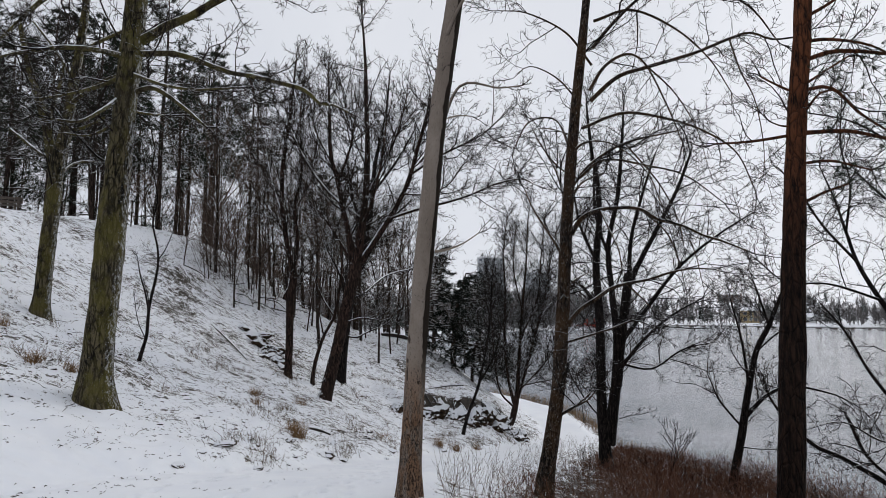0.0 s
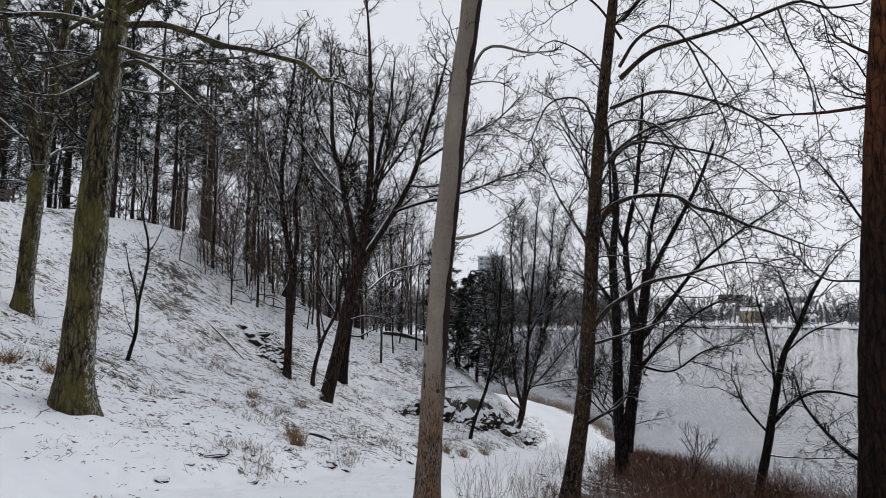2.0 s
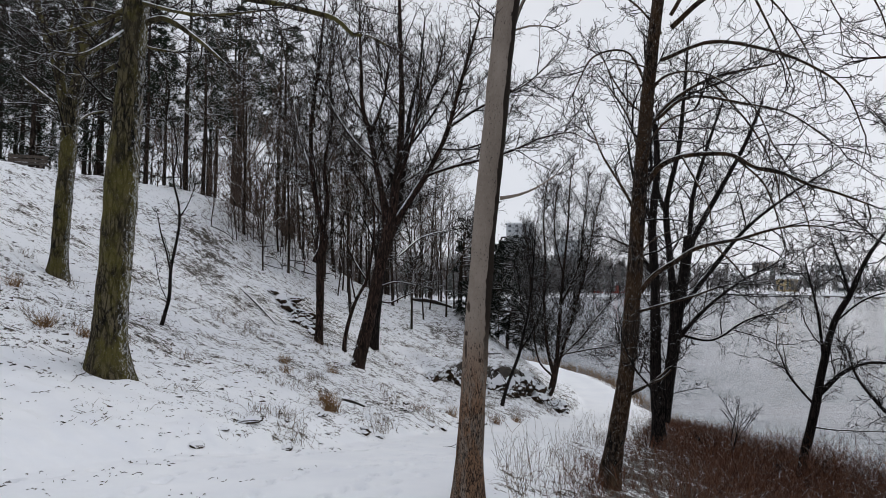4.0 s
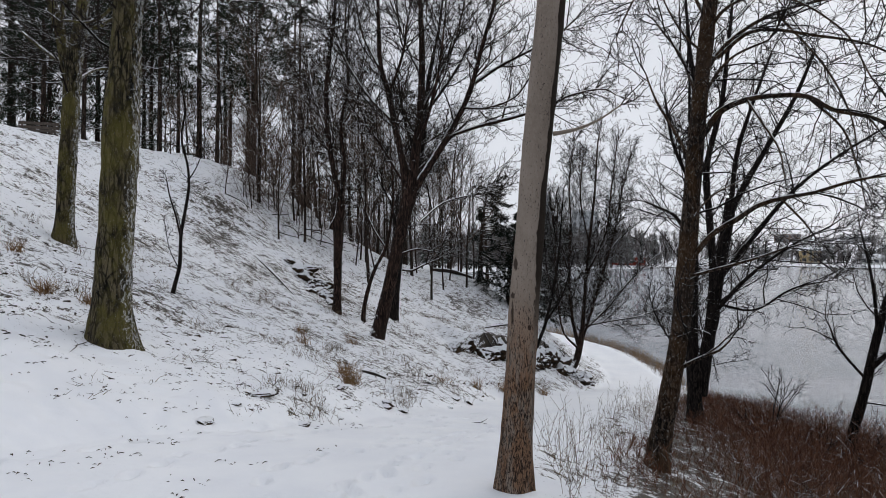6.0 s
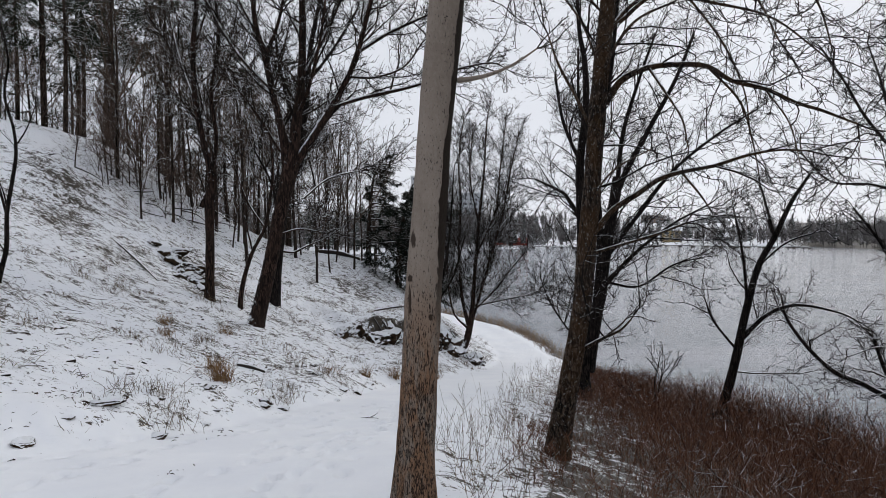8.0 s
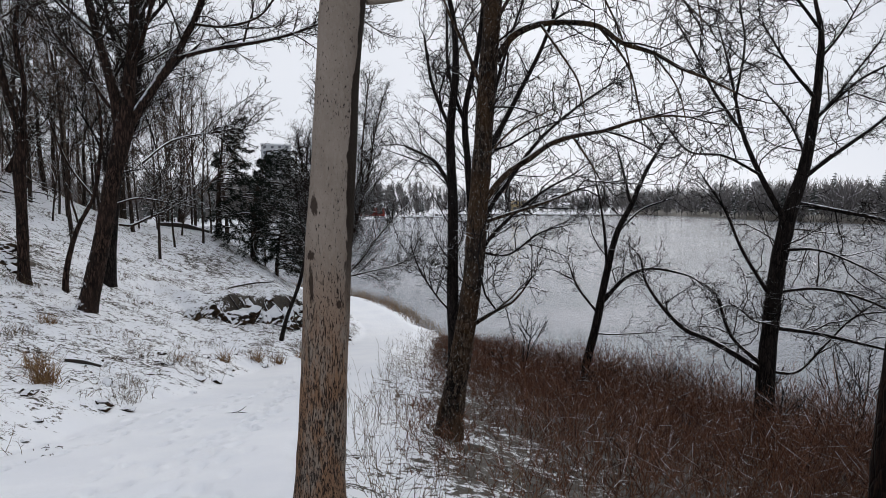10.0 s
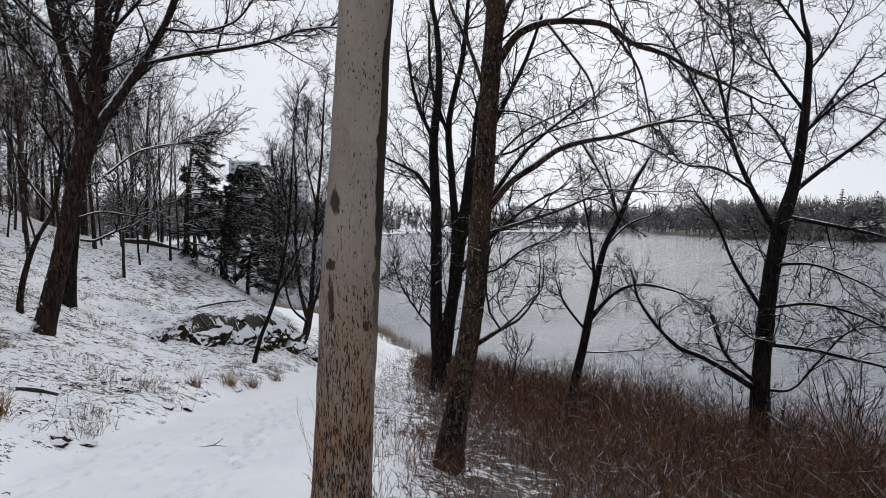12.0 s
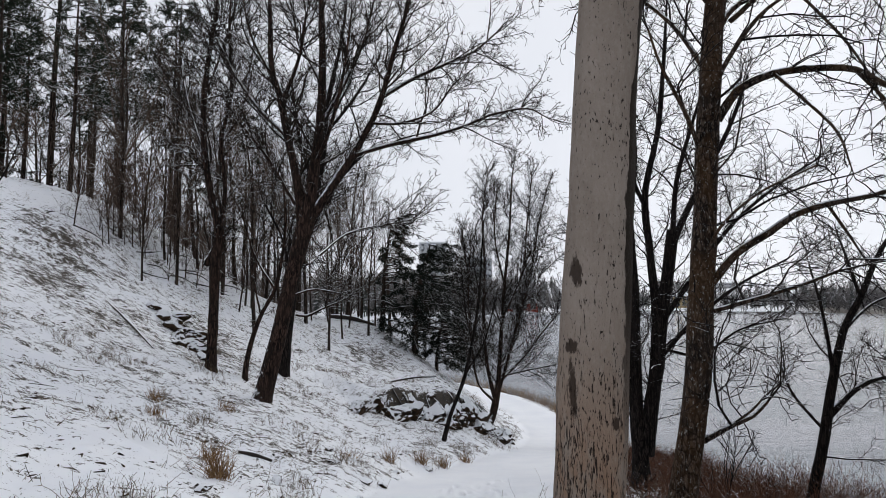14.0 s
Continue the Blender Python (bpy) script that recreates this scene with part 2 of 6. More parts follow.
def water_material():
    m = Mat("lake_water", 0.1)
    m.b.inputs["IOR"].default_value = 1.33
    m.b.inputs["Specular IOR Level"].default_value = 0.5
    wave = m.noise(1.2, (0.4, 2.6, 1), 6, 0.72, 0.6)
    slow = m.noise(0.06, (1, 3, 1), 3, 0.5)
    m.bump(m.math("ADD", wave, m.math("MULTIPLY", m.noise(9, (0.6, 2, 1), 3), 0.25)), 0.5, 0.2)
    return m.done(m.mix(m.step(slow, 0.35, 0.7), (0.23, 0.25, 0.28), (0.30, 0.315, 0.345)))


def rock_material():
    m = Mat("outcrop_rock", 0.92, 0.2)
    n = m.noise(4, (1, 1, 2), 6, 0.7, 0.4)
    f = m.noise(22, detail=5, rough=0.7)
    color = m.mix(m.step(n, 0.35, 0.68), (0.004, 0.003, 0.002), (0.055, 0.031, 0.016))
    color = m.mix(m.math("MULTIPLY", m.step(f, 0.5, 0.7), 0.4), color, (0.045, 0.034, 0.015))
    color = snow_cap(m, color, 0.36, 0.5, 7)
    m.bump(m.math("ADD", n, m.math("MULTIPLY", f, 0.4)), 0.9, 0.06)
    return m.done(color)


def plain(name, color, rough=0.7, vary=0.25, scale=3.0, snow=None):
    m = Mat(name, rough)
    c = m.mix(m.step(m.noise(scale, detail=5), 0.3, 0.7), tuple(v * (1 - vary) for v in color), color)
    if snow:
        c = snow_cap(m, c, *snow, patchy=2)
    return m.done(c)


GROUND, LAKE, ROCK = ground_material(), water_material(), rock_material()
WOOD = plain("weathered_wood", (0.09, 0.07, 0.055), 0.85, 0.5, 14, (0.6, 0.85))
LOGWOOD = plain("fallen_wood", (0.03, 0.022, 0.017), 0.9, 0.5, 18, (0.55, 0.8))
RED_PAINT = plain("red_paint", (0.42, 0.055, 0.03), 0.7, 0.2, 1.0)
WHITE_PAINT = plain("white_paint", (0.7, 0.7, 0.68), 0.7, 0.1, 1.0)
RENDERED = plain("pale_render", (0.42, 0.44, 0.46), 0.85, 0.12, 0.2)
YELLOW = plain("ochre_render", (0.5, 0.38, 0.2), 0.85, 0.15, 0.3)
BRICK = plain("brown_brickwork", (0.2, 0.14, 0.11), 0.9, 0.3, 0.4)
ROOF_SNOW = plain("roof_snow", (0.8, 0.82, 0.85), 0.7, 0.06, 0.5)
PANE = plain("dark_pane", (0.12, 0.13, 0.15), 0.08, 0.3, 0.5)
CONCRETE = plain("pale_concrete", (0.36, 0.36, 0.36), 0.9, 0.2, 0.4)


# ---- mesh building ----
def flat_mesh(name, verts, quads, tris=None):
    """A mesh from arrays of corner places, four-sided and three-sided faces."""
    me = bpy.data.meshes.new(name)
    tris = np.zeros((0, 3), int) if tris is None else tris
    nq, nt = len(quads), len(tris)
    me.vertices.add(len(verts))
    me.vertices.foreach_set("co", np.asarray(verts, np.float32).ravel())
    me.loops.add(4 * nq + 3 * nt)
    me.loops.foreach_set("vertex_index", np.concatenate([np.asarray(quads, np.int32).ravel(), np.asarray(tris, np.int32).ravel()]))
    me.polygons.add(nq + nt)
    me.polygons.foreach_set("loop_start", np.concatenate([np.arange(nq) * 4, 4 * nq + np.arange(nt) * 3]).astype(np.int32))
    me.update(calc_edges=True)
    me.polygons.foreach_set("use_smooth", np.ones(nq + nt, bool))
    return me


class Tubes:
    """Collects many tapered tubes and makes one mesh of them."""

    def __init__(self):
        self.sets = {}

    def add(self, points, radii, sides=3):
        self.sets.setdefault((len(points), sides), []).append((points, radii))

    def mesh(self, name, origin=(0, 0, 0)):
        vs, qs, base = [], [], 0
        for (k, s), items in sorted(self.sets.items()):
            p = np.array([i[0] for i in items], float)
            r = np.array([i[1] for i in items], float)
            t = np.gradient(p, axis=1)
            t /= np.linalg.norm(t, axis=2, keepdims=True) + 1e-9
            whole = p[:, -1] - p[:, 0]
            whole /= np.linalg.norm(whole, axis=1, keepdims=True) + 1e-9
            ref = np.where(np.abs(whole[:, 2:3]) > 0.8, np.array([[1.0, 0.13, 0]]), np.array([[0, 0.11, 1.0]]))[:, None, :]
            u = np.cross(t, np.broadcast_to(ref, t.shape))
            u /= np.linalg.norm(u, axis=2, keepdims=True) + 1e-9
            v = np.cross(t, u)
            a = np.arange(s) * 2 * np.pi / s
            if s == 2:
                a = a[None, :] + np.random.default_rng(k).uniform(0, 3.14, (len(items), 1))
            else:
                a = np.broadcast_to(a, (len(items), s))
            a = a[:, None, :, None]
            ring = p[:, :, None, :] + r[:, :, None, None] * (np.cos(a) * u[:, :, None, :] + np.sin(a) * v[:, :, None, :])
            n = len(items)
            vs.append(ring.reshape(-1, 3))
            idx = base + np.arange(n * k * s).reshape(n, k, s)
            nxt = np.roll(idx, -1, axis=2)
            q = np.stack([idx[:, :-1], nxt[:, :-1], nxt[:, 1:], idx[:, 1:]], axis=-1)
            if s == 2:
                q = q[:, :, :1]
            qs.append(q.reshape(-1, 4)[:, ::-1])
            base += n * k * s
        if not vs:
            return None
        return flat_mesh(name, np.concatenate(vs) - np.array(origin), np.concatenate(qs))


def part(name, data, material, parent=None, label=""):
    """One mesh object under a thing or a part; data is a mesh or a bmesh."""
    if isinstance(data, bmesh.types.BMesh):
        me = bpy.data.meshes.new(name)
        data.to_mesh(me)
        data.free()
        data = me
    data.materials.clear()
    data.materials.append(material)
    ob = new(name, data)
    if parent is not None:
        ob.parent = parent
    if label:
        ob["label"] = label
    return ob


def thing(name, at, label, category, group="", kind=""):
    ob = new(name)
    ob.location = at
    ob.empty_display_size = 0.1
    return tagged(ob, label, category, group, kind)


def spline(points, step):
    """Resamples a row of (x, y, z, radius) along a smooth curve."""
    p = np.array(points, float)
    p = np.vstack([2 * p[0] - p[1], p, 2 * p[-1] - p[-2]])
    out = []
    for i in range(1, len(p) - 2):
        n = max(2, int(np.linalg.norm(p[i + 1, :3] - p[i, :3]) / step))
        for j in range(n):
            u = j / n
            out.append(0.5 * (2 * p[i] + (p[i + 1] - p[i - 1]) * u + (2 * p[i - 1] - 5 * p[i] + 4 * p[i + 1] - p[i + 2]) * u * u
                              + (3 * p[i] - p[i - 1] - 3 * p[i + 1] + p[i + 2]) * u ** 3))
    out.append(p[-2])
    out = np.array(out)
    out[:, 3] = np.maximum(out[:, 3], 0.002)
    return out


def stem_mesh(name, row, sides, origin, rough=0.05, flare=0.0, seed=0):
    """A trunk or limb: a tube with an uneven skin and, at the foot, root lobes."""
    t = Tubes()
    t.add(row[:, :3], row[:, 3], sides)
    me = t.mesh(name)
    n = len(me.vertices)
    co = np.zeros(n * 3, np.float32)
    me.vertices.foreach_get("co", co)
    co = co.reshape(-1, 3)
    axis = np.repeat(row[:, :3], sides, axis=0)
    rad = np.repeat(row[:, 3], sides)
    out = co - axis
    for i in range(n):
        q = Vector((axis[i] * 2.3 + out[i] / max(rad[i], 0.01) * 0.9)) + Vector((seed * 7.1, 0, 0))
        k = 1 + rough * (noise.noise(q) + 0.6 * noise.noise(q * 2.7))
        if flare:
            up = axis[i][2] - row[0][2]
            ang = math.atan2(out[i][1], out[i][0])
            k += flare * math.exp(-up / 0.22) * (0.6 + 0.6 * math.sin(ang * 4 + seed))
        out[i] *= k
    me.vertices.foreach_set("co", (axis + out - np.array(origin)).astype(np.float32).ravel())
    me.update()
    return me


def wander(rng, start, way, length, n, crook, lift):
    """A bent row of places from start."""
    pts, p, d = [start], np.array(start, float), np.array(way, float)
    for _ in range(n - 1):
        d = d + rng.normal(0, crook, 3) + np.array([0, 0, lift])
        d /= np.linalg.norm(d)
        p = p + d * length / (n - 1)
        pts.append(p)
    return np.array(pts)


def across(rng, way, spread):
    """A direction that leaves way by about spread radians."""
    side = rng.normal(0, 1, 3)
    side -= side.dot(way) * way
    side /= np.linalg.norm(side) + 1e-9
    d = way * math.cos(spread) + side * math.sin(spread)
    return d / np.linalg.norm(d)


def sprout(rng, tubes, row, dens, size, thin, crook, lift, start=0.0, depth=3):
    """Side branches with their twigs along a limb."""
    p, r = row[:, :3], row[:, 3]
    seg = np.linalg.norm(np.diff(p, axis=0), axis=1)
    total = seg.sum()
    run = np.concatenate([[0], np.cumsum(seg)])
    count = int(total * dens * 0.86 * (1 - start) + rng.random())
    for _ in range(count):
        u = start + (1 - start) * rng.random() ** 0.85
        s = u * total
        i = min(int(np.searchsorted(run, s)), len(p) - 1)
        i = max(i, 1)
        way = p[i] - p[i - 1]
        way /= np.linalg.norm(way) + 1e-9
        length = size * (0.35 + 1.55 * rng.random() ** 1.4) * (1.2 - 0.55 * u)
        rad = min(r[i] * 0.6, thin * (1.1 + 1.3 * length))
        d = across(rng, way, rng.uniform(0.55, 1.1))
        b = wander(rng, p[i], d, length, 6, crook * 1.35, lift)
        tubes.add(b, np.linspace(rad, thin * 0.8, 6), 4)
        grow_twigs(rng, tubes, b, length, thin, crook, lift, depth)
    # the limb's own tip
    way = p[-1] - p[-2]
    way /= np.linalg.norm(way) + 1e-9
    for _ in range(2):
        b = wander(rng, p[-1], across(rng, way, 0.35), size * rng.uniform(0.5, 1.0), 6, crook * 1.3, lift)
        tubes.add(b, np.linspace(max(min(r[-1], thin * 2.2), thin), thin * 0.8, 6), 4)
        grow_twigs(rng, tubes, b, size * 0.8, thin, crook, lift, depth)


def grow_twigs(rng, tubes, b, length, thin, crook, lift, depth):
    """Straight, angular side twigs that leave a branch on alternate sides."""
    n = int(3 + length * (7.5 if depth > 2 else 4.5))
    fine = 3 if depth > 2 else 2
    for k in range(n):
        u = (k + rng.random()) / n * 0.92 + 0.08
        f = u * (len(b) - 1)
        i = min(int(f), len(b) - 2)
        at = b[i] + (b[i + 1] - b[i]) * (f - i)
        way = b[i + 1] - b[i]
        way /= np.linalg.norm(way) + 1e-9
        l2 = length ** 0.7 * rng.uniform(0.13, 0.4) * (1.25 - 0.6 * u)
        c = wander(rng, at, across(rng, way, rng.uniform(0.6, 1.2)), l2, 4, crook * 1.3, lift)
        tubes.add(c, np.linspace(thin * 0.95, thin * 0.55, 4), fine)
        if depth > 1:
            for _ in range(int(l2 * (12 if depth > 2 else 5)) + (2 if depth > 2 else 1)):
                j = rng.integers(1, 4)
                w2 = c[j] - c[j - 1]
                w2 /= np.linalg.norm(w2) + 1e-9
                e = wander(rng, c[j], across(rng, w2, rng.uniform(0.6, 1.15)), l2 * rng.uniform(0.25, 0.55), 3, crook, lift)
                tubes.add(e, np.linspace(thin * 0.8, thin * 0.5, 3), 2)


class Tree:
    """A bare tree: a trunk, main limbs and a crown of twigs."""
    made = 0

    def __init__(self, name, label, category, bark="dark", dens=4, size=0.8, low=2.0, thin=0.005, crook=0.14, lift=0.05, twigs="plain", depth=3, needled=False):
        Tree.made += 1
        self.name, self.label, self.category, self.bark = name, label, category, BARK[bark]
        self.dens, self.size, self.low, self.thin, self.crook, self.lift = dens, size, low, thin, crook, lift
        self.twigs, self.depth = TWIG["snowy" if bark in ("oak", "brown") else twigs], depth
        self.rng = np.random.default_rng(100 + Tree.made)
        self.tubes, self.rows, self.needled = Tubes(), [], needled

    def trunk(self, *points):
        pts = [list(p) for p in points]
        x, y, r = pts[0][0], pts[0][1], pts[0][3]
        foot = land(x, y)
        while len(pts) > 3 and pts[0][2] < foot + 0.05:
            pts.pop(0)
        pts.insert(0, [x, y, foot - 0.22, r * 1.12])
        self.root = thing(self.name, (x, y, foot), self.label, self.category)
        self.base = (x, y, foot)
        row = spline(pts, 0.1)
        me = stem_mesh("trunk", row, 24, self.base, 0.09, 0.06 if r > 0.25 else 0.25, Tree.made)
        part("trunk", me, self.bark, self.root)
        high = row[row[:, 2] > foot + self.low]
        if len(high) > 3:
            sprout(self.rng, self.tubes, high, self.dens * 0.8, self.size, self.thin, self.crook, self.lift, 0.0, self.depth)

    def limb(self, *points):
        row = spline(points, 0.09)
        part("limb", stem_mesh("limb", row, 9, self.base, 0.1, 0, Tree.made + len(self.rows)), self.bark, self.root)
        self.rows.append(row)
        sprout(self.rng, self.tubes, row, self.dens, self.size * (0.6 if row[0, 3] < 0.02 else 1.0), self.thin, self.crook, self.lift, 0.15, self.depth)

    def finish(self):
        if self.needled:
            leaf = Tubes()
            for row in self.rows:
                way = row[-1, :3] - row[0, :3]
                if way[0] < 0.35:
                    continue
                for _ in range(26):
                    at = row[int(len(row) * self.rng.uniform(0.55, 1.0)), :3] + self.rng.normal(0, 0.16, 3)
                    d = across(self.rng, way / np.linalg.norm(way), self.rng.uniform(0.1, 0.8))
                    for _ in range(16):
                        e = across(self.rng, d, self.rng.uniform(0.2, 0.9))
                        leaf.add(np.array([at, at + e * self.rng.uniform(0.06, 0.11)]), [0.0022, 0.001], 2)
            part("foliage", leaf.mesh("foliage", self.base), TWIG["needle"], self.root, "sparse dark green needles")
        part("crown", self.tubes.mesh("crown", self.base), self.twigs, self.root, "fine bare twigs with a dusting of snow")


# ---- the lie of the land: path and shore ----
PATHLINE = [(-12.0, 1.2, 0.7), (-4.0, 0.5, 0.2), (0.0, -0.7, -0.08), (5.0, -2.0, -0.42), (8.0, -2.5, -0.6), (11.0, -1.3, -1.17),
            (14.0, -0.2, -1.76), (17.0, 0.9, -2.32), (21.0, 2.6, -3.05), (26.0, 4.8, -3.92), (30.0, 5.8, -4.2), (38.0, 5.2, -4.28),
            (46.0, 1.5, -4.3), (60.0, -9.0, -4.3), (90.0, -32.0, -4.3), (200.0, -120.0, -4.3)]
SHORE = [(-60.0, 22.0), (-10.0, 17.0), (6.0, 15.5), (14.0, 13.2), (21.0, 10.3), (27.0, 8.2), (30.0, 7.9), (38.0, 7.6),
         (46.0, 4.0), (60.0, -6.5), (90.0, -29.0), (200.0, -117.0)]
WATER = -4.62


def curve(table, y, k):
    """Smooth value of column k of a table keyed by its first column."""
    rows = table
    if y <= rows[0][0]:
        return rows[0][k]
    if y >= rows[-1][0]:
        return rows[-1][k]
    for i in range(len(rows) - 1):
        if y <= rows[i + 1][0]:
            break
    a, b = rows[i], rows[i + 1]
    before, after = rows[max(i - 1, 0)], rows[min(i + 2, len(rows) - 1)]
    ma = (b[k] - before[k]) / (b[0] - before[0])
    mb = (after[k] - a[k]) / (after[0] - a[0])
    h = b[0] - a[0]
    u = (y - a[0]) / h
    return (a[k] * (1 + 2 * u) * (1 - u) ** 2 + h * ma * u * (1 - u) ** 2 + b[k] * u * u * (3 - 2 * u) + h * mb * u * u * (u - 1))


def smooth(a, b, v):
    u = min(max((v - a) / (b - a), 0.0), 1.0)
    return u * u * (3 - 2 * u)


def half_width(y):
    return 1.35 - 0.35 * smooth(16, 26, y) + 0.9 * smooth(11, 7, y)


def outcrop(x, y):
    """Place along the outcrop's edge and distance uphill of it."""
    return ((x + 1.5) * 4.9 + (y - 22.35) * 3.7) / 6.14, ((y - 22.35) * 4.9 - (x + 1.5) * 3.7) / 6.14


def land(x, y):
    """Height of the ground without its fine roughness."""
    zp, xc, w = curve(PATHLINE, y, 2), curve(PATHLINE, y, 1), half_width(y)
    slant = (curve(PATHLINE, y + 0.5, 1) - curve(PATHLINE, y - 0.5, 1))
    lean = 1 / math.sqrt(1 + slant * slant)
    left, right = (xc - w - x) * lean, x - xc - w
    if left > 0:
        rise = 0.3 * left + 0.0135 * left * left + 0.12 * smooth(0, 0.7, left)
        top = 4.9 - zp + 0.03 * left - 0.1 * max(y - 32, 0) * smooth(30, 16, left)
        top = max(top, 1.5)
        rise = rise - max(0, rise - top + 1.5) ** 2 / 6 if rise < top + 1.5 else top
        # the outcrop beside the path
        bump = math.exp(-((x - 1.4) / 2.3) ** 2 - ((y - 25.6) / 2.4) ** 2)
        rise += 0.6 * bump * smooth(0.5, 1.9, left)
        rise += 1.5 * math.exp(-((x + 1.2) / 3.2) ** 2 - ((y - 34.5) / 3.6) ** 2) * smooth(0.3, 2.5, left)
        # the ledge of the outcrop, the hump behind it and the knoll on the crest
        along, up = outcrop(x, y)
        up += 0.45 * noise.noise(Vector((x * 1.1, y * 1.1, 21))) + 0.16 * noise.noise(Vector((x * 3.5, y * 3.5, 22)))
        rise += (0.5 + 0.3 * noise.noise(Vector((x * 0.9, y * 0.9, 23)))) * smooth(0.0, 0.35, up) * smooth(3.6, 0.9, up) * smooth(-0.2, 0.7, along) * smooth(5.9, 4.9, along)
        rise += 0.5 * math.exp(-((x - 0.3) / 2.2) ** 2 - ((y - 30.0) / 2.6) ** 2) * smooth(0.3, 2.5, left)
        rise += 0.55 * math.exp(-((x + 10.9) / 1.9) ** 2 - ((y - 25.2) / 1.6) ** 2)
        back = smooth(38, 46, y) * smooth(14, 0, left)
        return zp + rise * (1 - 0.7 * back)
    if right > 0:
        xs = curve(SHORE, y, 1)
        width = max(xs - xc - w, 0.5)
        u = right / width
        drop = zp - WATER
        if u < 1:
            v = u * 1.25 - 0.25 * u * u
            return zp - drop * v
        return WATER - min(3.0, 0.25 * (right - width))
    return zp - 0.04 * smooth(w, 0, abs(x - xc))


# ---- the ground: one sheet from the path to the horizon ----
FAR_SHORE = [(-180.0, 60.0), (-60.0, 60.0), (-30.0, 75.0), (-12.0, 120.0), (0.0, 170.0), (8.0, 195.0), (14.0, 220.0), (20.0, 285.0), (30.0, 315.0),
             (38.0, 300.0), (48.0, 215.0), (60.0, 195.0), (75.0, 185.0), (100.0, 180.0), (180.0, 180.0)]


def footprints():
    """Tracks in the snow: places and ways of single steps, sorted into half-metre cells."""
    rng = np.random.default_rng(17)
    cells = {}
    tracks = [((-1.9, 5.8), (-1.2, 9.2), (-0.4, 12.4), (0.9, 16.5)), ((-1.3, 5.8), (-0.9, 9.0), (-0.1, 12.2), (1.2, 16.5)), ((-2.6, 6.0), (-1.8, 9.4), (-0.8, 12.8), (0.3, 15.8)),
              ((-5.6, 6.2), (-4.4, 8.0), (-3.4, 9.6), (-1.6, 12.6)), ((-3.6, 5.8), (-3.2, 8.4), (-2.2, 10.8), (-0.6, 13.8)), ((-1.6, 6.4), (-1.5, 8.6), (-0.6, 11.4), (0.5, 14.6))]
    for n, pts in enumerate(tracks):
        for i in range(3):
            a, b = np.array(pts[i]), np.array(pts[i + 1])
            way = (b - a) / np.linalg.norm(b - a)
            d = 0.0
            while d < np.linalg.norm(b - a):
                d += rng.uniform(0.26, 0.42)
                side = np.array([way[1], -way[0]]) * (0.09 + rng.normal(0, 0.05)) * (1 if rng.random() < 0.5 else -1)
                p = a + way * d + side
                turn = math.atan2(way[1], way[0]) + rng.normal(0, 0.25)
                step = (p[0], p[1], math.cos(turn), math.sin(turn), rng.uniform(0.03, 0.06))
                for u in (-1, 0, 1):
                    for v in (-1, 0, 1):
                        cells.setdefault((int(p[0] // 0.5) + u, int(p[1] // 0.5) + v), []).append(step)
    return cells


STEPS = footprints()


def trodden(x, y):
    z = 0.0
    for px, py, c, s, deep in STEPS.get((int(x // 0.5), int(y // 0.5)), ()):
        along, over = ((x - px) * c + (y - py) * s) / 0.135, ((y - py) * c - (x - px) * s) / 0.055
        r = math.sqrt(along * along + over * over)
        if r < 1.8:
            z += -deep * (1 - smooth(0.7, 1.1, r)) + 0.3 * deep * smooth(0.9, 1.2, r) * smooth(1.8, 1.2, r)
    return max(z, -0.07)


def terrain(x, y):
    dist, heading = math.hypot(x, y), math.degrees(math.atan2(x, y))
    rim = curve(FAR_SHORE, heading, 1)
    z = land(x, y)
    if dist > 45:
        if z < WATER - 0.1 or dist > rim:
            over = dist - rim
            if over > -20:
                z = max(z if z < WATER else WATER, WATER - 2) if over < 0 else WATER
                far = WATER + 0.9 * smooth(-3, 4, over) + (5 + 7 * smooth(42, 32, heading)) * smooth(10, 160, over) + 14 * smooth(200, 900, over)
                z = max(far, z) if over > -3 else z
    if dist < 60:
        f = 1 - smooth(30, 60, dist)
        xc, w = curve(PATHLINE, y, 1), half_width(y)
        off = smooth(w - 0.35, w + 0.5, abs(x - xc))
        v = Vector((x, y, 0))
        z += f * ((0.012 + 0.05 * off) * noise.noise(v * 1.6) + (0.006 + 0.042 * off) * noise.noise(v * 4.3) + 0.09 * off * noise.noise(v * 0.5))
    if 5.5 < y < 17:
        z += trodden(x, y)
    return z


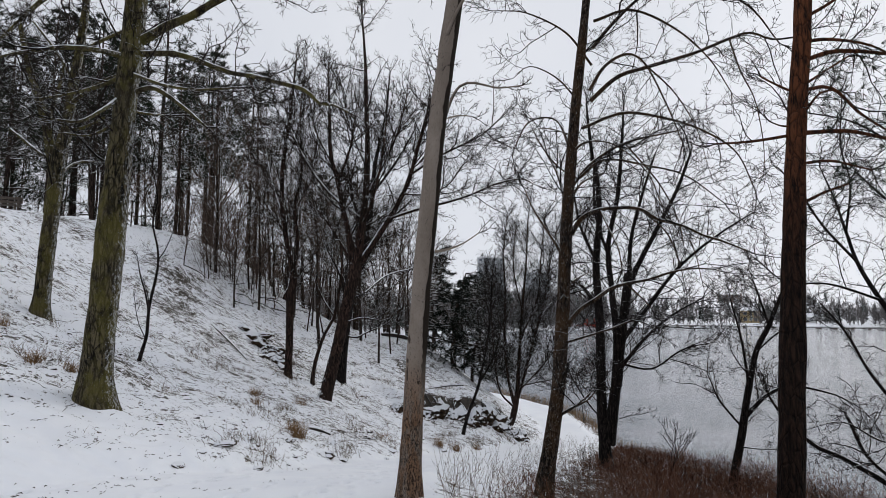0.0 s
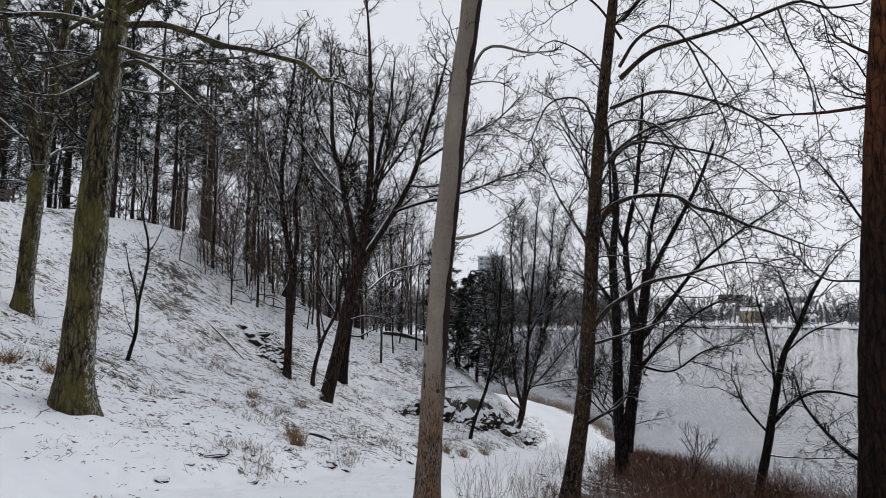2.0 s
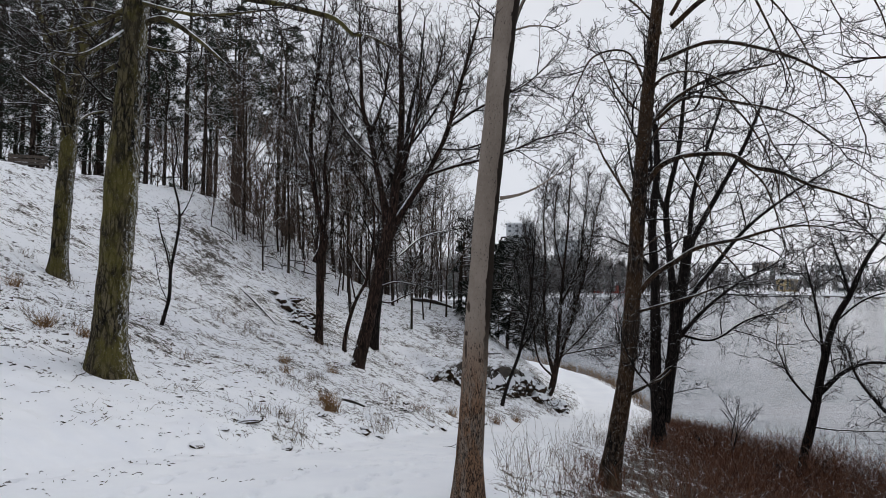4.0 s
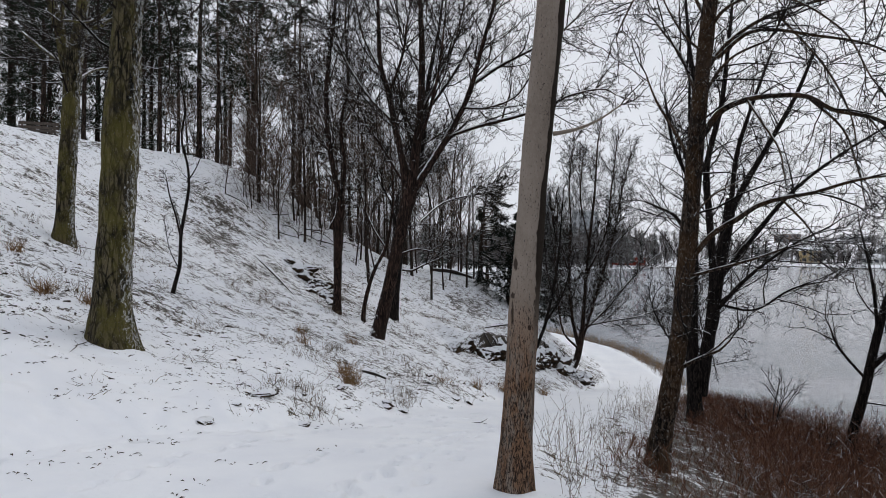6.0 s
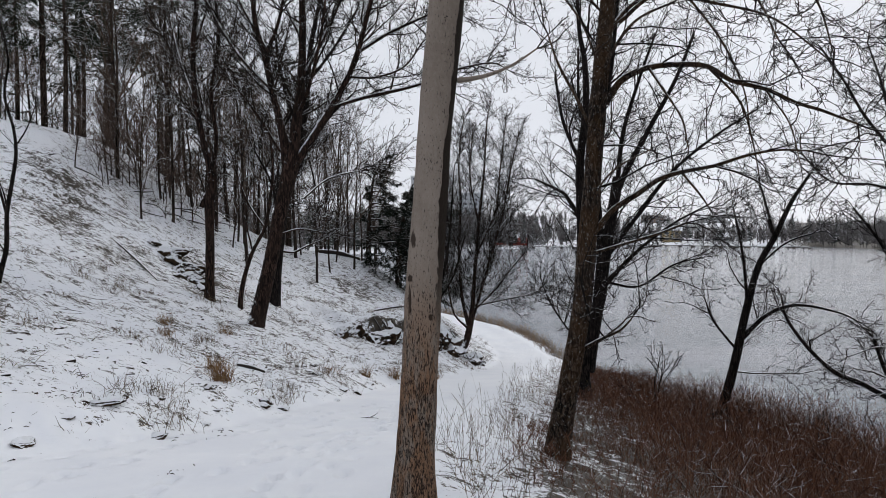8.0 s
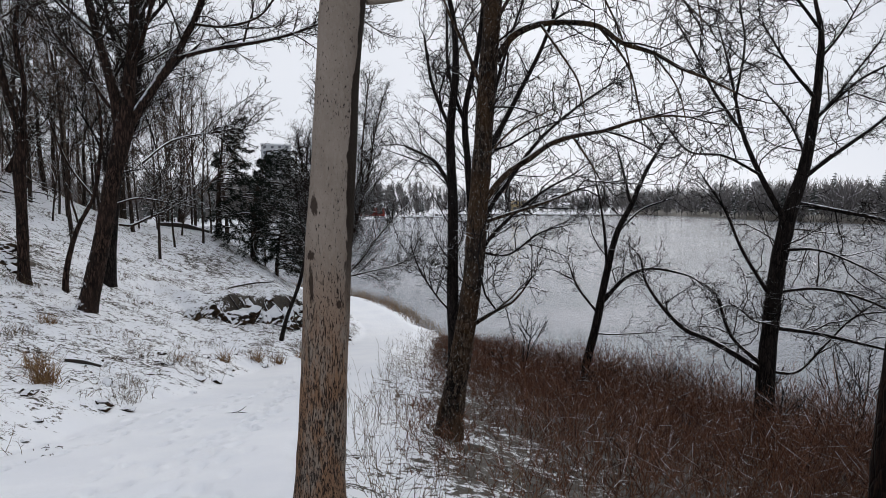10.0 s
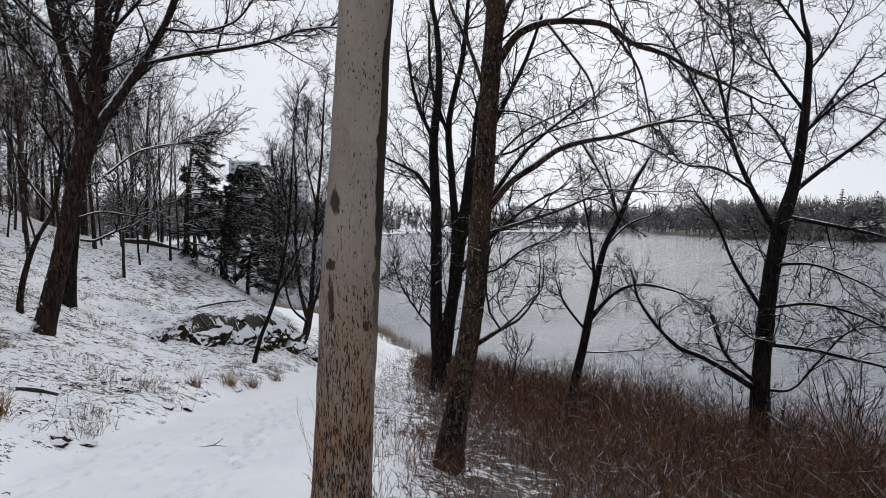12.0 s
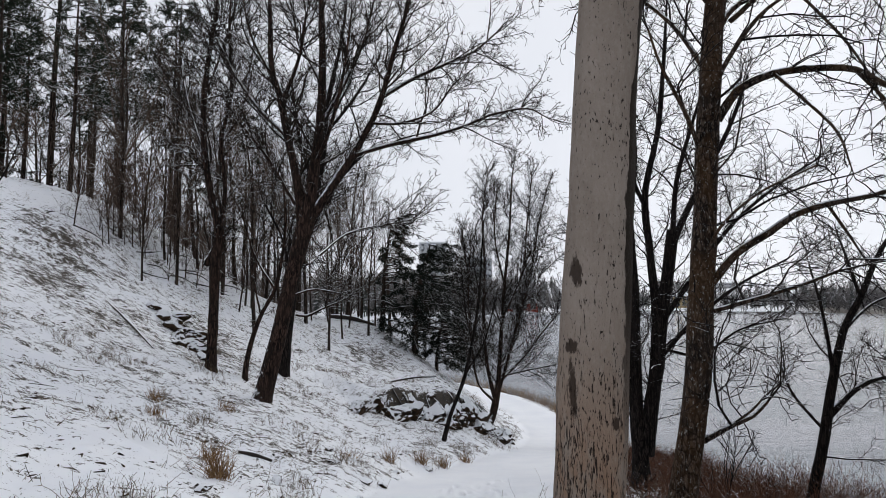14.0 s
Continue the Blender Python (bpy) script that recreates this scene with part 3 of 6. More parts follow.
def cover_at(x, y):
    """How fully the snow covers the ground: the trodden path wholly, slopes and brush in patches."""
    xc, w = curve(PATHLINE, y, 1), half_width(y)
    n = 0.25 * noise.noise(Vector((x * 0.9, y * 0.9, 3)))
    off = smooth(w - 0.3 + n, w + 0.35 + n, abs(x - xc))
    if x > xc:
        side = 0.74 - 0.27 * smooth(w + 0.7, w + 1.9, x - xc) - 0.22 * smooth(w + 2.2, w + 4.5, x - xc)
    else:
        side = 0.71 + 0.06 * smooth(16, 24, xc - x) + 0.2 * smooth(12, 9, y)
    along, up = outcrop(x, y)
    if -0.4 < along < 6 and -0.5 < up < 0.6:
        side -= (0.28 + 0.4 * noise.noise(Vector((x * 2.2, y * 2.2, 24)))) * smooth(-0.35, 0.0, up) * smooth(0.5, 0.25, up)
    side -= 0.2 * math.exp(-((x + 6.6) / 1.3) ** 2 - ((y - 23.2) / 1.3) ** 2) + 0.12 * math.exp(-((x + 10.7) / 1.2) ** 2 - ((y - 24.4) / 0.5) ** 2)
    side += 0.15 * noise.noise(Vector((x * 0.35, y * 0.35, 8)))
    return 1.25 * (1 - off) + side * off


def graded(low, high, near_low, near_high, fine, growth, widest=999.0, given=None):
    vals = list(np.arange(near_low, near_high + 1e-6, fine)) if given is None else list(given)
    s = fine
    while vals[-1] < high:
        s = min(s * growth, widest)
        vals.append(vals[-1] + s)
    s = fine
    while vals[0] > low:
        s = min(s * growth, widest)
        vals.insert(0, vals[0] - s)
    return np.array(vals)


def build_ground():
    # closest where the path is passed, coarser away from it
    xs, ys = graded(-12, 9, -4.2, 1.0, 0.04, 1.05, 0.13), graded(1.5, 29, 6.0, 13.0, 0.04, 1.04, 0.13)
    xs, ys = graded(-3000, 3000, xs[0], xs[-1], 0.13, 1.05, 999, xs), graded(-3000, 3000, ys[0], ys[-1], 0.13, 1.05, 999, ys)
    nx, ny = len(xs), len(ys)
    verts = np.zeros((ny, nx, 3), np.float32)
    cover = np.ones((ny, nx), np.float32)
    for j, y in enumerate(ys):
        for i, x in enumerate(xs):
            x, y = float(x), float(y)
            verts[j, i] = (x, y, terrain(x, y))
            cover[j, i] = cover_at(x, y) if abs(x) < 60 and abs(y) < 60 else 0.95 - 0.75 * smooth(33, 40, math.degrees(math.atan2(x, y)))
    idx = np.arange(nx * ny).reshape(ny, nx)
    quads = np.stack([idx[:-1, :-1], idx[:-1, 1:], idx[1:, 1:], idx[1:, :-1]], axis=-1).reshape(-1, 4)
    me = flat_mesh("ground", verts.reshape(-1, 3), quads)
    me.attributes.new("cover", "FLOAT", "POINT").data.foreach_set("value", cover.ravel())
    ob = part("ground", me, GROUND)
    tagged(ob, "snow-covered path and hillside with dead grass showing through", "ground", kind="structure")


build_ground()

lake = bmesh.new()
bmesh.ops.create_grid(lake, x_segments=40, y_segments=40, size=700, matrix=Matrix.Translation((120, 250, WATER)))
tagged(part("water", lake, LAKE), "grey rippled lake water under an overcast sky", "lake", kind="structure")


# ---- trees that stand round the path ----
aspen = Tree("aspen_tree", "tall slender aspen, grey speckled bark, beside the snowy path", "aspen tree", bark='aspen', dens=1.6, size=0.5, low=3.2, thin=0.004)
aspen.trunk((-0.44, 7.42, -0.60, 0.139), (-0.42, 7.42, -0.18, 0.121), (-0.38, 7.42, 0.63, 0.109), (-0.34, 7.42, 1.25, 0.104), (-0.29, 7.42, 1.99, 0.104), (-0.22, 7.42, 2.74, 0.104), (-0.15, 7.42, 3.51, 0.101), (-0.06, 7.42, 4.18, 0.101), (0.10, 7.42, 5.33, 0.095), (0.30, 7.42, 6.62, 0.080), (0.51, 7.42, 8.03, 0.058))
aspen.limb((-0.17, 7.42, 2.08, 0.018), (-0.01, 7.42, 2.11, 0.013), (0.16, 7.42, 2.18, 0.008), (0.32, 7.42, 2.29, 0.005))
aspen.limb((-0.16, 7.42, 3.26, 0.015), (0.12, 7.72, 4.10, 0.016), (0.61, 7.92, 4.16, 0.011), (0.90, 8.02, 4.23, 0.008))
aspen.limb((-0.14, 7.42, 3.57, 0.010), (0.09, 7.42, 3.64, 0.008), (0.25, 7.42, 3.63, 0.005))
aspen.limb((-0.07, 7.42, 4.52, 0.026), (0.14, 6.92, 4.76, 0.016), (0.45, 6.42, 4.90, 0.010))
aspen.limb((-0.02, 7.42, 5.04, 0.026), (-0.34, 8.02, 6.27, 0.020), (-0.80, 8.42, 7.14, 0.012))
aspen.finish()

leaning = Tree("alder_tree", "leaning rough-barked tree with long arching bare limbs", "bare tree", bark='alder', dens=4.0, size=1.0, low=2.6, thin=0.0046, crook=0.2, lift=0.01)
leaning.trunk((1.57, 10.96, -1.62, 0.173), (1.62, 10.94, -1.25, 0.144), (1.70, 10.91, -0.76, 0.127), (1.78, 10.87, -0.22, 0.115), (1.85, 10.84, 0.38, 0.115), (1.89, 10.83, 0.98, 0.110), (1.93, 10.81, 1.57, 0.107), (1.96, 10.79, 2.16, 0.104), (2.00, 10.78, 2.74, 0.101), (2.04, 10.76, 3.31, 0.095), (2.14, 10.72, 4.45, 0.088), (2.26, 10.67, 5.57, 0.080), (2.38, 10.62, 6.67, 0.066), (2.52, 10.60, 8.2, 0.042), (2.60, 10.60, 9.6, 0.018))
leaning.limb((2.07, 10.75, 2.71, 0.046), (2.17, 10.70, 2.88, 0.043), (2.28, 10.66, 3.00, 0.040), (2.52, 10.56, 3.10, 0.037), (2.85, 10.42, 3.11, 0.032), (3.11, 10.30, 3.06, 0.029), (3.33, 10.21, 2.89, 0.026), (3.66, 10.07, 2.77, 0.023), (3.93, 9.95, 2.60, 0.020), (4.15, 9.86, 2.51, 0.017), (4.48, 9.72, 2.34, 0.012))
leaning.limb((1.99, 10.79, 1.19, 0.040), (2.18, 10.70, 1.45, 0.037), (2.43, 10.60, 1.63, 0.035), (2.62, 10.52, 1.78, 0.032), (2.86, 10.41, 1.87, 0.029), (3.18, 10.27, 1.93, 0.023), (3.40, 10.18, 2.01, 0.020), (3.62, 10.09, 2.07, 0.017), (3.83, 10.00, 2.09, 0.014), (4.05, 9.90, 2.07, 0.012))
leaning.limb((1.95, 10.80, 0.91, 0.023), (2.32, 10.64, 1.04, 0.020), (2.65, 10.50, 1.16, 0.017), (2.92, 10.39, 1.28, 0.014))
leaning.limb((1.87, 10.83, -0.25, 0.029), (2.09, 10.74, -0.10, 0.023), (2.25, 10.67, -0.01, 0.017), (2.37, 10.62, 0.13, 0.012))
leaning.limb((2.09, 10.74, -0.10, 0.014), (2.25, 10.67, 0.05, 0.012), (2.32, 10.64, 0.14, 0.009))
leaning.limb((1.95, 10.80, 2.33, 0.023), (1.67, 10.59, 2.71, 0.019), (1.41, 10.49, 3.08, 0.013), (1.27, 10.44, 3.40, 0.008))
leaning.limb((1.99, 10.78, 2.85, 0.029), (1.95, 10.37, 3.11, 0.022), (2.08, 9.98, 3.41, 0.015), (2.32, 9.55, 3.48, 0.010))
leaning.limb((2.04, 10.76, 3.43, 0.035), (2.50, 11.11, 3.99, 0.028), (3.19, 11.25, 4.43, 0.023), (4.13, 11.18, 4.64, 0.014))
leaning.limb((2.01, 10.77, 3.14, 0.026), (1.98, 11.33, 3.87, 0.022), (1.83, 11.94, 4.54, 0.017))
leaning.limb((1.92, 10.81, 1.39, 0.017), (1.86, 10.41, 1.65, 0.013), (1.90, 9.95, 1.86, 0.010), (2.04, 9.46, 1.99, 0.007))
leaning.limb((3.11, 10.30, 3.05, 0.014), (3.53, 10.34, 2.68, 0.012), (3.72, 10.37, 2.21, 0.009), (3.78, 10.34, 1.85, 0.006))
leaning.limb((3.66, 10.07, 2.76, 0.012), (3.70, 9.73, 2.33, 0.008), (3.74, 9.60, 1.87, 0.005))
leaning.limb((3.19, 11.25, 4.41, 0.016), (3.69, 11.04, 3.64, 0.013), (3.95, 10.93, 2.99, 0.010), (4.02, 10.90, 2.52, 0.007))
leaning.limb((2.52, 10.56, 3.10, 0.017), (2.57, 10.21, 2.71, 0.014), (2.63, 9.97, 2.39, 0.011), (2.64, 9.85, 2.05, 0.005))
leaning.limb((2.86, 10.41, 1.87, 0.014), (3.22, 10.59, 1.60, 0.012), (3.37, 10.63, 1.42, 0.006))
leaning.limb((2.03, 10.76, 3.88, 0.026), (2.13, 10.07, 4.07, 0.018), (2.45, 9.50, 3.91, 0.012), (2.77, 9.03, 3.39, 0.009), (2.88, 8.77, 2.86, 0.007))
leaning.limb((2.09, 10.74, 4.17, 0.023), (1.94, 11.24, 4.85, 0.018), (1.53, 11.74, 4.96, 0.016), (1.30, 12.06, 4.55, 0.010))
leaning.limb((2.44, 10.75, 5.20, 0.030), (2.66, 10.57, 5.56, 0.026), (2.98, 10.39, 5.70, 0.022), (3.22, 10.21, 5.46, 0.017), (3.48, 10.03, 4.71, 0.013), (3.64, 9.85, 4.03, 0.009))
leaning.limb((2.45, 10.75, 5.02, 0.040), (2.87, 10.56, 5.37, 0.036), (3.34, 10.38, 5.48, 0.032), (3.99, 10.19, 5.62, 0.028), (4.52, 10.01, 5.79, 0.024), (4.77, 9.82, 5.80, 0.020), (5.00, 9.64, 5.61, 0.016), (5.36, 9.45, 5.57, 0.012))
leaning.limb((4.44, 9.85, 5.71, 0.014), (4.56, 9.78, 5.15, 0.012), (4.71, 9.70, 4.68, 0.009), (4.76, 9.62, 4.05, 0.007), (4.73, 9.55, 3.61, 0.004))
leaning.limb((2.30, 10.75, 4.54, 0.032), (3.05, 10.87, 4.85, 0.028), (3.86, 10.99, 4.79, 0.023), (4.56, 11.11, 4.60, 0.019), (5.16, 11.23, 4.25, 0.014), (5.53, 11.35, 3.57, 0.010))
leaning.limb((2.23, 10.75, 3.67, 0.026), (2.61, 10.55, 3.94, 0.021), (3.27, 10.35, 3.79, 0.017), (3.79, 10.15, 3.58, 0.012), (4.29, 9.95, 3.10, 0.008))
leaning.limb((2.26, 10.75, 4.37, 0.014), (1.59, 10.50, 4.46, 0.009), (1.01, 10.25, 4.19, 0.004))
leaning.limb((2.31, 10.75, 4.93, 0.018), (1.92, 10.88, 5.47, 0.014), (1.46, 11.02, 5.75, 0.010), (1.18, 11.15, 5.58, 0.005))
leaning.limb((2.18, 10.75, 3.68, 0.018), (1.83, 10.58, 3.84, 0.014), (1.53, 10.42, 4.16, 0.010), (1.33, 10.25, 4.47, 0.005))
leaning.limb((2.50, 10.75, 5.96, 0.034), (2.88, 10.63, 6.40, 0.029), (3.42, 10.51, 6.83, 0.024), (4.22, 10.39, 6.91, 0.020), (4.98, 10.27, 6.50, 0.015), (5.41, 10.15, 5.78, 0.010))
leaning.limb((2.55, 10.75, 6.46, 0.028), (3.26, 10.88, 6.73, 0.023), (4.07, 11.00, 6.44, 0.018), (4.70, 11.12, 5.94, 0.013), (5.13, 11.25, 5.37, 0.008))
leaning.limb((2.49, 10.75, 5.66, 0.022), (2.01, 10.55, 6.15, 0.017), (1.33, 10.35, 6.39, 0.012), (0.85, 10.15, 6.33, 0.007))
leaning.limb((3.14, 9.85, 5.25, 0.014), (3.52, 9.78, 4.80, 0.011), (3.81, 9.72, 4.21, 0.007), (3.92, 9.65, 3.63, 0.004))
leaning.finish()

shore_clump = Tree("alder_clump", "dark multi-stemmed bare tree rising from the lakeside brush", "bare tree", bark='dark', dens=6.0, size=1.25, low=1.0, thin=0.0056, crook=0.16)
shore_clump.trunk((4.57, 18.28, -3.41, 0.234), (4.54, 18.29, -2.32, 0.169), (4.49, 18.32, -1.23, 0.143), (4.49, 18.32, -0.01, 0.130), (4.49, 18.32, 1.20, 0.124), (4.43, 18.34, 2.79, 0.104), (4.55, 18.29, 4.24, 0.085), (4.51, 18.31, 5.42, 0.065), (4.39, 18.36, 6.19, 0.052), (4.27, 18.41, 7.74, 0.026))
shore_clump.limb((4.66, 18.25, -2.32, 0.169), (4.78, 18.19, -1.23, 0.156), (4.90, 18.14, -0.42, 0.150), (5.02, 18.09, 0.66, 0.143), (5.17, 18.02, 1.73, 0.130), (5.27, 17.98, 2.53, 0.130))
shore_clump.limb((4.78, 18.19, -1.23, 0.104), (4.91, 18.14, 0.53, 0.098), (4.83, 18.17, 2.00, 0.085), (4.76, 18.20, 3.32, 0.072), (5.04, 18.08, 4.77, 0.059), (5.18, 18.02, 6.20, 0.046), (5.29, 17.97, 7.74, 0.020))
shore_clump.limb((4.49, 18.32, 1.46, 0.059), (4.22, 18.43, 1.93, 0.052), (4.03, 18.51, 2.19, 0.046), (3.66, 18.67, 2.39, 0.033), (3.42, 18.78, 2.52, 0.026))
shore_clump.limb((5.17, 18.03, 1.86, 0.078), (5.57, 18.18, 2.70, 0.073), (6.21, 18.23, 3.83, 0.061), (6.82, 18.19, 4.98, 0.048), (7.30, 18.20, 6.15, 0.035))
shore_clump.limb((5.02, 18.09, 0.53, 0.065), (5.88, 18.16, 1.62, 0.060), (6.83, 18.19, 2.76, 0.048), (7.96, 18.14, 3.67, 0.035), (8.94, 18.05, 4.30, 0.022))
shore_clump.limb((4.84, 18.17, -0.42, 0.052), (5.34, 17.41, 0.55, 0.044), (5.91, 16.62, 1.31, 0.030), (6.53, 16.03, 1.79, 0.018))
shore_clump.limb((4.43, 18.34, 2.92, 0.052), (4.03, 18.51, 3.98, 0.039), (3.85, 18.59, 5.15, 0.026))
shore_clump.limb((4.52, 18.31, -1.64, 0.039), (4.16, 18.46, -1.23, 0.026), (3.78, 18.62, -0.62, 0.020), (3.60, 18.70, -0.15, 0.013))
shore_clump.limb((5.27, 17.98, 2.46, 0.059), (5.37, 17.94, 3.59, 0.052), (5.67, 17.81, 4.77, 0.039), (6.03, 17.66, 5.94, 0.026))
shore_clump.limb((4.80, 18.18, 2.92, 0.052), (4.58, 18.82, 4.35, 0.040), (4.63, 19.13, 5.94, 0.027))
shore_clump.limb((4.91, 18.14, -0.01, 0.046), (5.89, 18.15, -0.18, 0.033), (6.75, 18.00, 0.37, 0.027), (7.57, 17.87, 0.58, 0.014))
shore_clump.finish()

shore_small = Tree("willow_tree", "small dark bare tree leaning on the lake bank", "bare tree", bark='dark', dens=6, size=1.1, low=1.2, thin=0.005, crook=0.22, lift=0.0)
shore_small.trunk((7.53, 17.13, -3.58, 0.131), (7.62, 17.09, -2.82, 0.111), (7.82, 17.00, -1.78, 0.098), (8.00, 16.93, -0.69, 0.085), (8.23, 16.83, 0.40, 0.072), (8.53, 16.70, 1.07, 0.059), (8.83, 16.57, 1.88, 0.046), (9.19, 16.42, 2.55, 0.026))
shore_small.limb((7.94, 16.95, -1.30, 0.059), (8.43, 16.74, -0.71, 0.052), (8.99, 16.51, -0.48, 0.039), (9.74, 16.18, -0.62, 0.026), (10.12, 16.02, -0.82, 0.013))
shore_small.limb((8.02, 16.92, -0.42, 0.039), (7.95, 16.95, 0.40, 0.033), (7.85, 16.99, 1.07, 0.026), (7.72, 17.05, 1.74, 0.020))
shore_small.limb((7.88, 16.98, -1.65, 0.033), (7.38, 17.20, -0.96, 0.026), (7.18, 17.28, -0.42, 0.013))
shore_small.limb((8.53, 16.70, 1.07, 0.033), (8.34, 16.79, 1.88, 0.026), (8.20, 16.84, 2.41, 0.013))
shore_small.limb((8.23, 16.83, 0.40, 0.033), (8.99, 16.94, 0.94, 0.027), (9.77, 16.83, 1.22, 0.014))
shore_small.finish()

shore_big = Tree("maple_tree", "dark bare tree with crooked spreading limbs by the lake", "bare tree", bark='dark', dens=7.0, size=0.95, low=1.5, thin=0.005, crook=0.28, lift=0.01)
shore_big.trunk((9.63, 13.65, -3.62, 0.207), (9.63, 13.65, -2.34, 0.176), (9.68, 13.63, -1.31, 0.161), (9.76, 13.60, -0.28, 0.155), (9.93, 13.52, 0.90, 0.145), (10.15, 13.43, 1.75, 0.114), (10.28, 13.37, 2.75, 0.093), (10.35, 13.34, 3.74, 0.073), (10.35, 13.34, 4.51, 0.052), (10.21, 13.40, 5.17, 0.031), (10.14, 13.43, 6.04, 0.016))
shore_big.limb((9.58, 13.67, -2.37, 0.073), (9.05, 13.90, -2.00, 0.062), (8.52, 14.13, -1.68, 0.052), (8.09, 14.31, -1.48, 0.047), (7.67, 14.49, -1.03, 0.036), (7.35, 14.63, -0.52, 0.026), (7.24, 14.67, -0.06, 0.016))
shore_big.limb((9.57, 13.67, -2.23, 0.047), (8.99, 13.93, -1.65, 0.036), (8.69, 14.05, -0.85, 0.031))
shore_big.limb((9.81, 13.57, 0.85, 0.062), (9.38, 13.76, 1.69, 0.052), (9.05, 13.90, 2.47, 0.041), (8.88, 13.97, 3.19, 0.031), (8.71, 14.04, 3.96, 0.021), (8.49, 14.14, 4.73, 0.010))
shore_big.limb((10.10, 13.45, 1.58, 0.057), (10.61, 13.23, 2.03, 0.047), (11.31, 12.93, 2.59, 0.036), (11.79, 12.73, 3.03, 0.026), (12.51, 12.42, 3.64, 0.016))
shore_big.limb((10.01, 13.49, 1.13, 0.052), (10.84, 13.13, 0.96, 0.041), (11.78, 12.73, 0.74, 0.031), (12.62, 12.37, 0.40, 0.016))
shore_big.limb((9.71, 13.62, -1.42, 0.052), (10.50, 13.28, -1.54, 0.041), (11.23, 12.96, -1.71, 0.036), (12.29, 12.51, -1.99, 0.021))
shore_big.limb((9.80, 13.58, -0.68, 0.041), (10.58, 13.25, -0.62, 0.031), (11.42, 12.89, -0.85, 0.026), (12.27, 12.52, -1.30, 0.016))
shore_big.limb((9.59, 13.67, -0.68, 0.041), (9.10, 13.88, 0.17, 0.031), (8.77, 14.02, 0.96, 0.026), (8.35, 14.20, 1.63, 0.016))
shore_big.limb((9.66, 13.64, -2.34, 0.041), (10.21, 13.40, -2.34, 0.031), (10.71, 13.19, -1.76, 0.026), (11.22, 12.97, -1.19, 0.021), (11.84, 12.71, -1.07, 0.016))
shore_big.limb((10.28, 13.37, 2.75, 0.041), (11.36, 13.56, 3.54, 0.033), (12.39, 13.56, 4.57, 0.022))
shore_big.limb((10.32, 13.36, 3.19, 0.036), (9.29, 13.14, 3.71, 0.025), (8.54, 13.03, 4.32, 0.014))
shore_big.limb((9.85, 13.56, 0.17, 0.036), (9.78, 12.71, 0.23, 0.024), (9.95, 11.99, -0.03, 0.018), (10.16, 11.46, -0.37, 0.009))
shore_big.limb((9.76, 13.59, -1.31, 0.031), (8.75, 13.16, -1.15, 0.019), (7.77, 12.81, -0.72, 0.014), (6.92, 12.63, -0.83, 0.009))
shore_big.limb((10.19, 13.41, 2.08, 0.036), (10.48, 14.16, 2.98, 0.028), (10.63, 14.85, 3.59, 0.017))
shore_big.limb((10.35, 13.34, 3.96, 0.031), (10.74, 13.18, 4.51, 0.021), (11.12, 13.01, 5.28, 0.010))
shore_big.limb((9.05, 13.90, 2.50, 0.031), (8.52, 14.13, 3.30, 0.026), (8.14, 14.29, 4.07, 0.021), (7.77, 14.44, 4.72, 0.016))
shore_big.limb((8.88, 13.97, 3.19, 0.026), (9.01, 13.92, 4.29, 0.021), (8.89, 13.97, 5.16, 0.016), (8.96, 13.93, 6.25, 0.010))
shore_big.limb((9.38, 13.76, 1.69, 0.031), (8.10, 13.43, 2.01, 0.024), (7.06, 13.22, 2.05, 0.018), (6.40, 13.07, 2.48, 0.013))
shore_big.limb((10.35, 13.34, 4.51, 0.031), (9.45, 13.18, 4.99, 0.025), (8.51, 13.04, 5.42, 0.019), (7.45, 12.95, 5.59, 0.014))
shore_big.limb((10.28, 13.37, 2.75, 0.031), (10.27, 12.51, 3.36, 0.024), (10.27, 11.86, 3.62, 0.018), (10.22, 11.22, 4.11, 0.013))
shore_big.finish()

pine = Tree("pine_tree", "tall pine with reddish flaking bark on the lake bank", "pine tree", bark='pine', dens=6, size=0.6, low=5, thin=0.004, needled=True)
pine.trunk((3.56, 7.30, -0.97, 0.143), (3.61, 7.30, -0.05, 0.131), (3.69, 7.30, 1.13, 0.128), (3.78, 7.30, 2.36, 0.113), (3.89, 7.30, 3.64, 0.101), (4.00, 7.30, 4.56, 0.092), (4.09, 7.30, 5.66, 0.083), (4.25, 7.30, 7.44, 0.072), (4.46, 7.30, 9.71, 0.048), (4.63, 7.30, 11.72, 0.024))
pine.limb((4.06, 7.30, 4.48, 0.021), (4.33, 7.30, 4.50, 0.018), (4.77, 7.30, 4.43, 0.012), (5.14, 7.30, 4.23, 0.009))
pine.limb((4.06, 7.30, 4.77, 0.021), (4.29, 7.30, 4.90, 0.018), (4.70, 7.30, 5.18, 0.012))
pine.limb((4.03, 7.30, 4.26, 0.027), (4.38, 7.30, 4.36, 0.024), (4.94, 7.30, 4.33, 0.018), (5.46, 7.30, 4.23, 0.012))
pine.limb((4.00, 7.30, 3.97, 0.015), (4.24, 7.30, 4.13, 0.012), (4.51, 7.30, 4.30, 0.009))
pine.limb((3.95, 7.30, 3.41, 0.027), (4.45, 7.30, 3.43, 0.021), (4.87, 7.30, 3.35, 0.018), (5.57, 7.30, 3.25, 0.012))
pine.limb((3.97, 7.30, 3.90, 0.021), (4.29, 7.30, 3.93, 0.018), (4.59, 7.30, 3.64, 0.015), (4.88, 7.30, 3.44, 0.009))
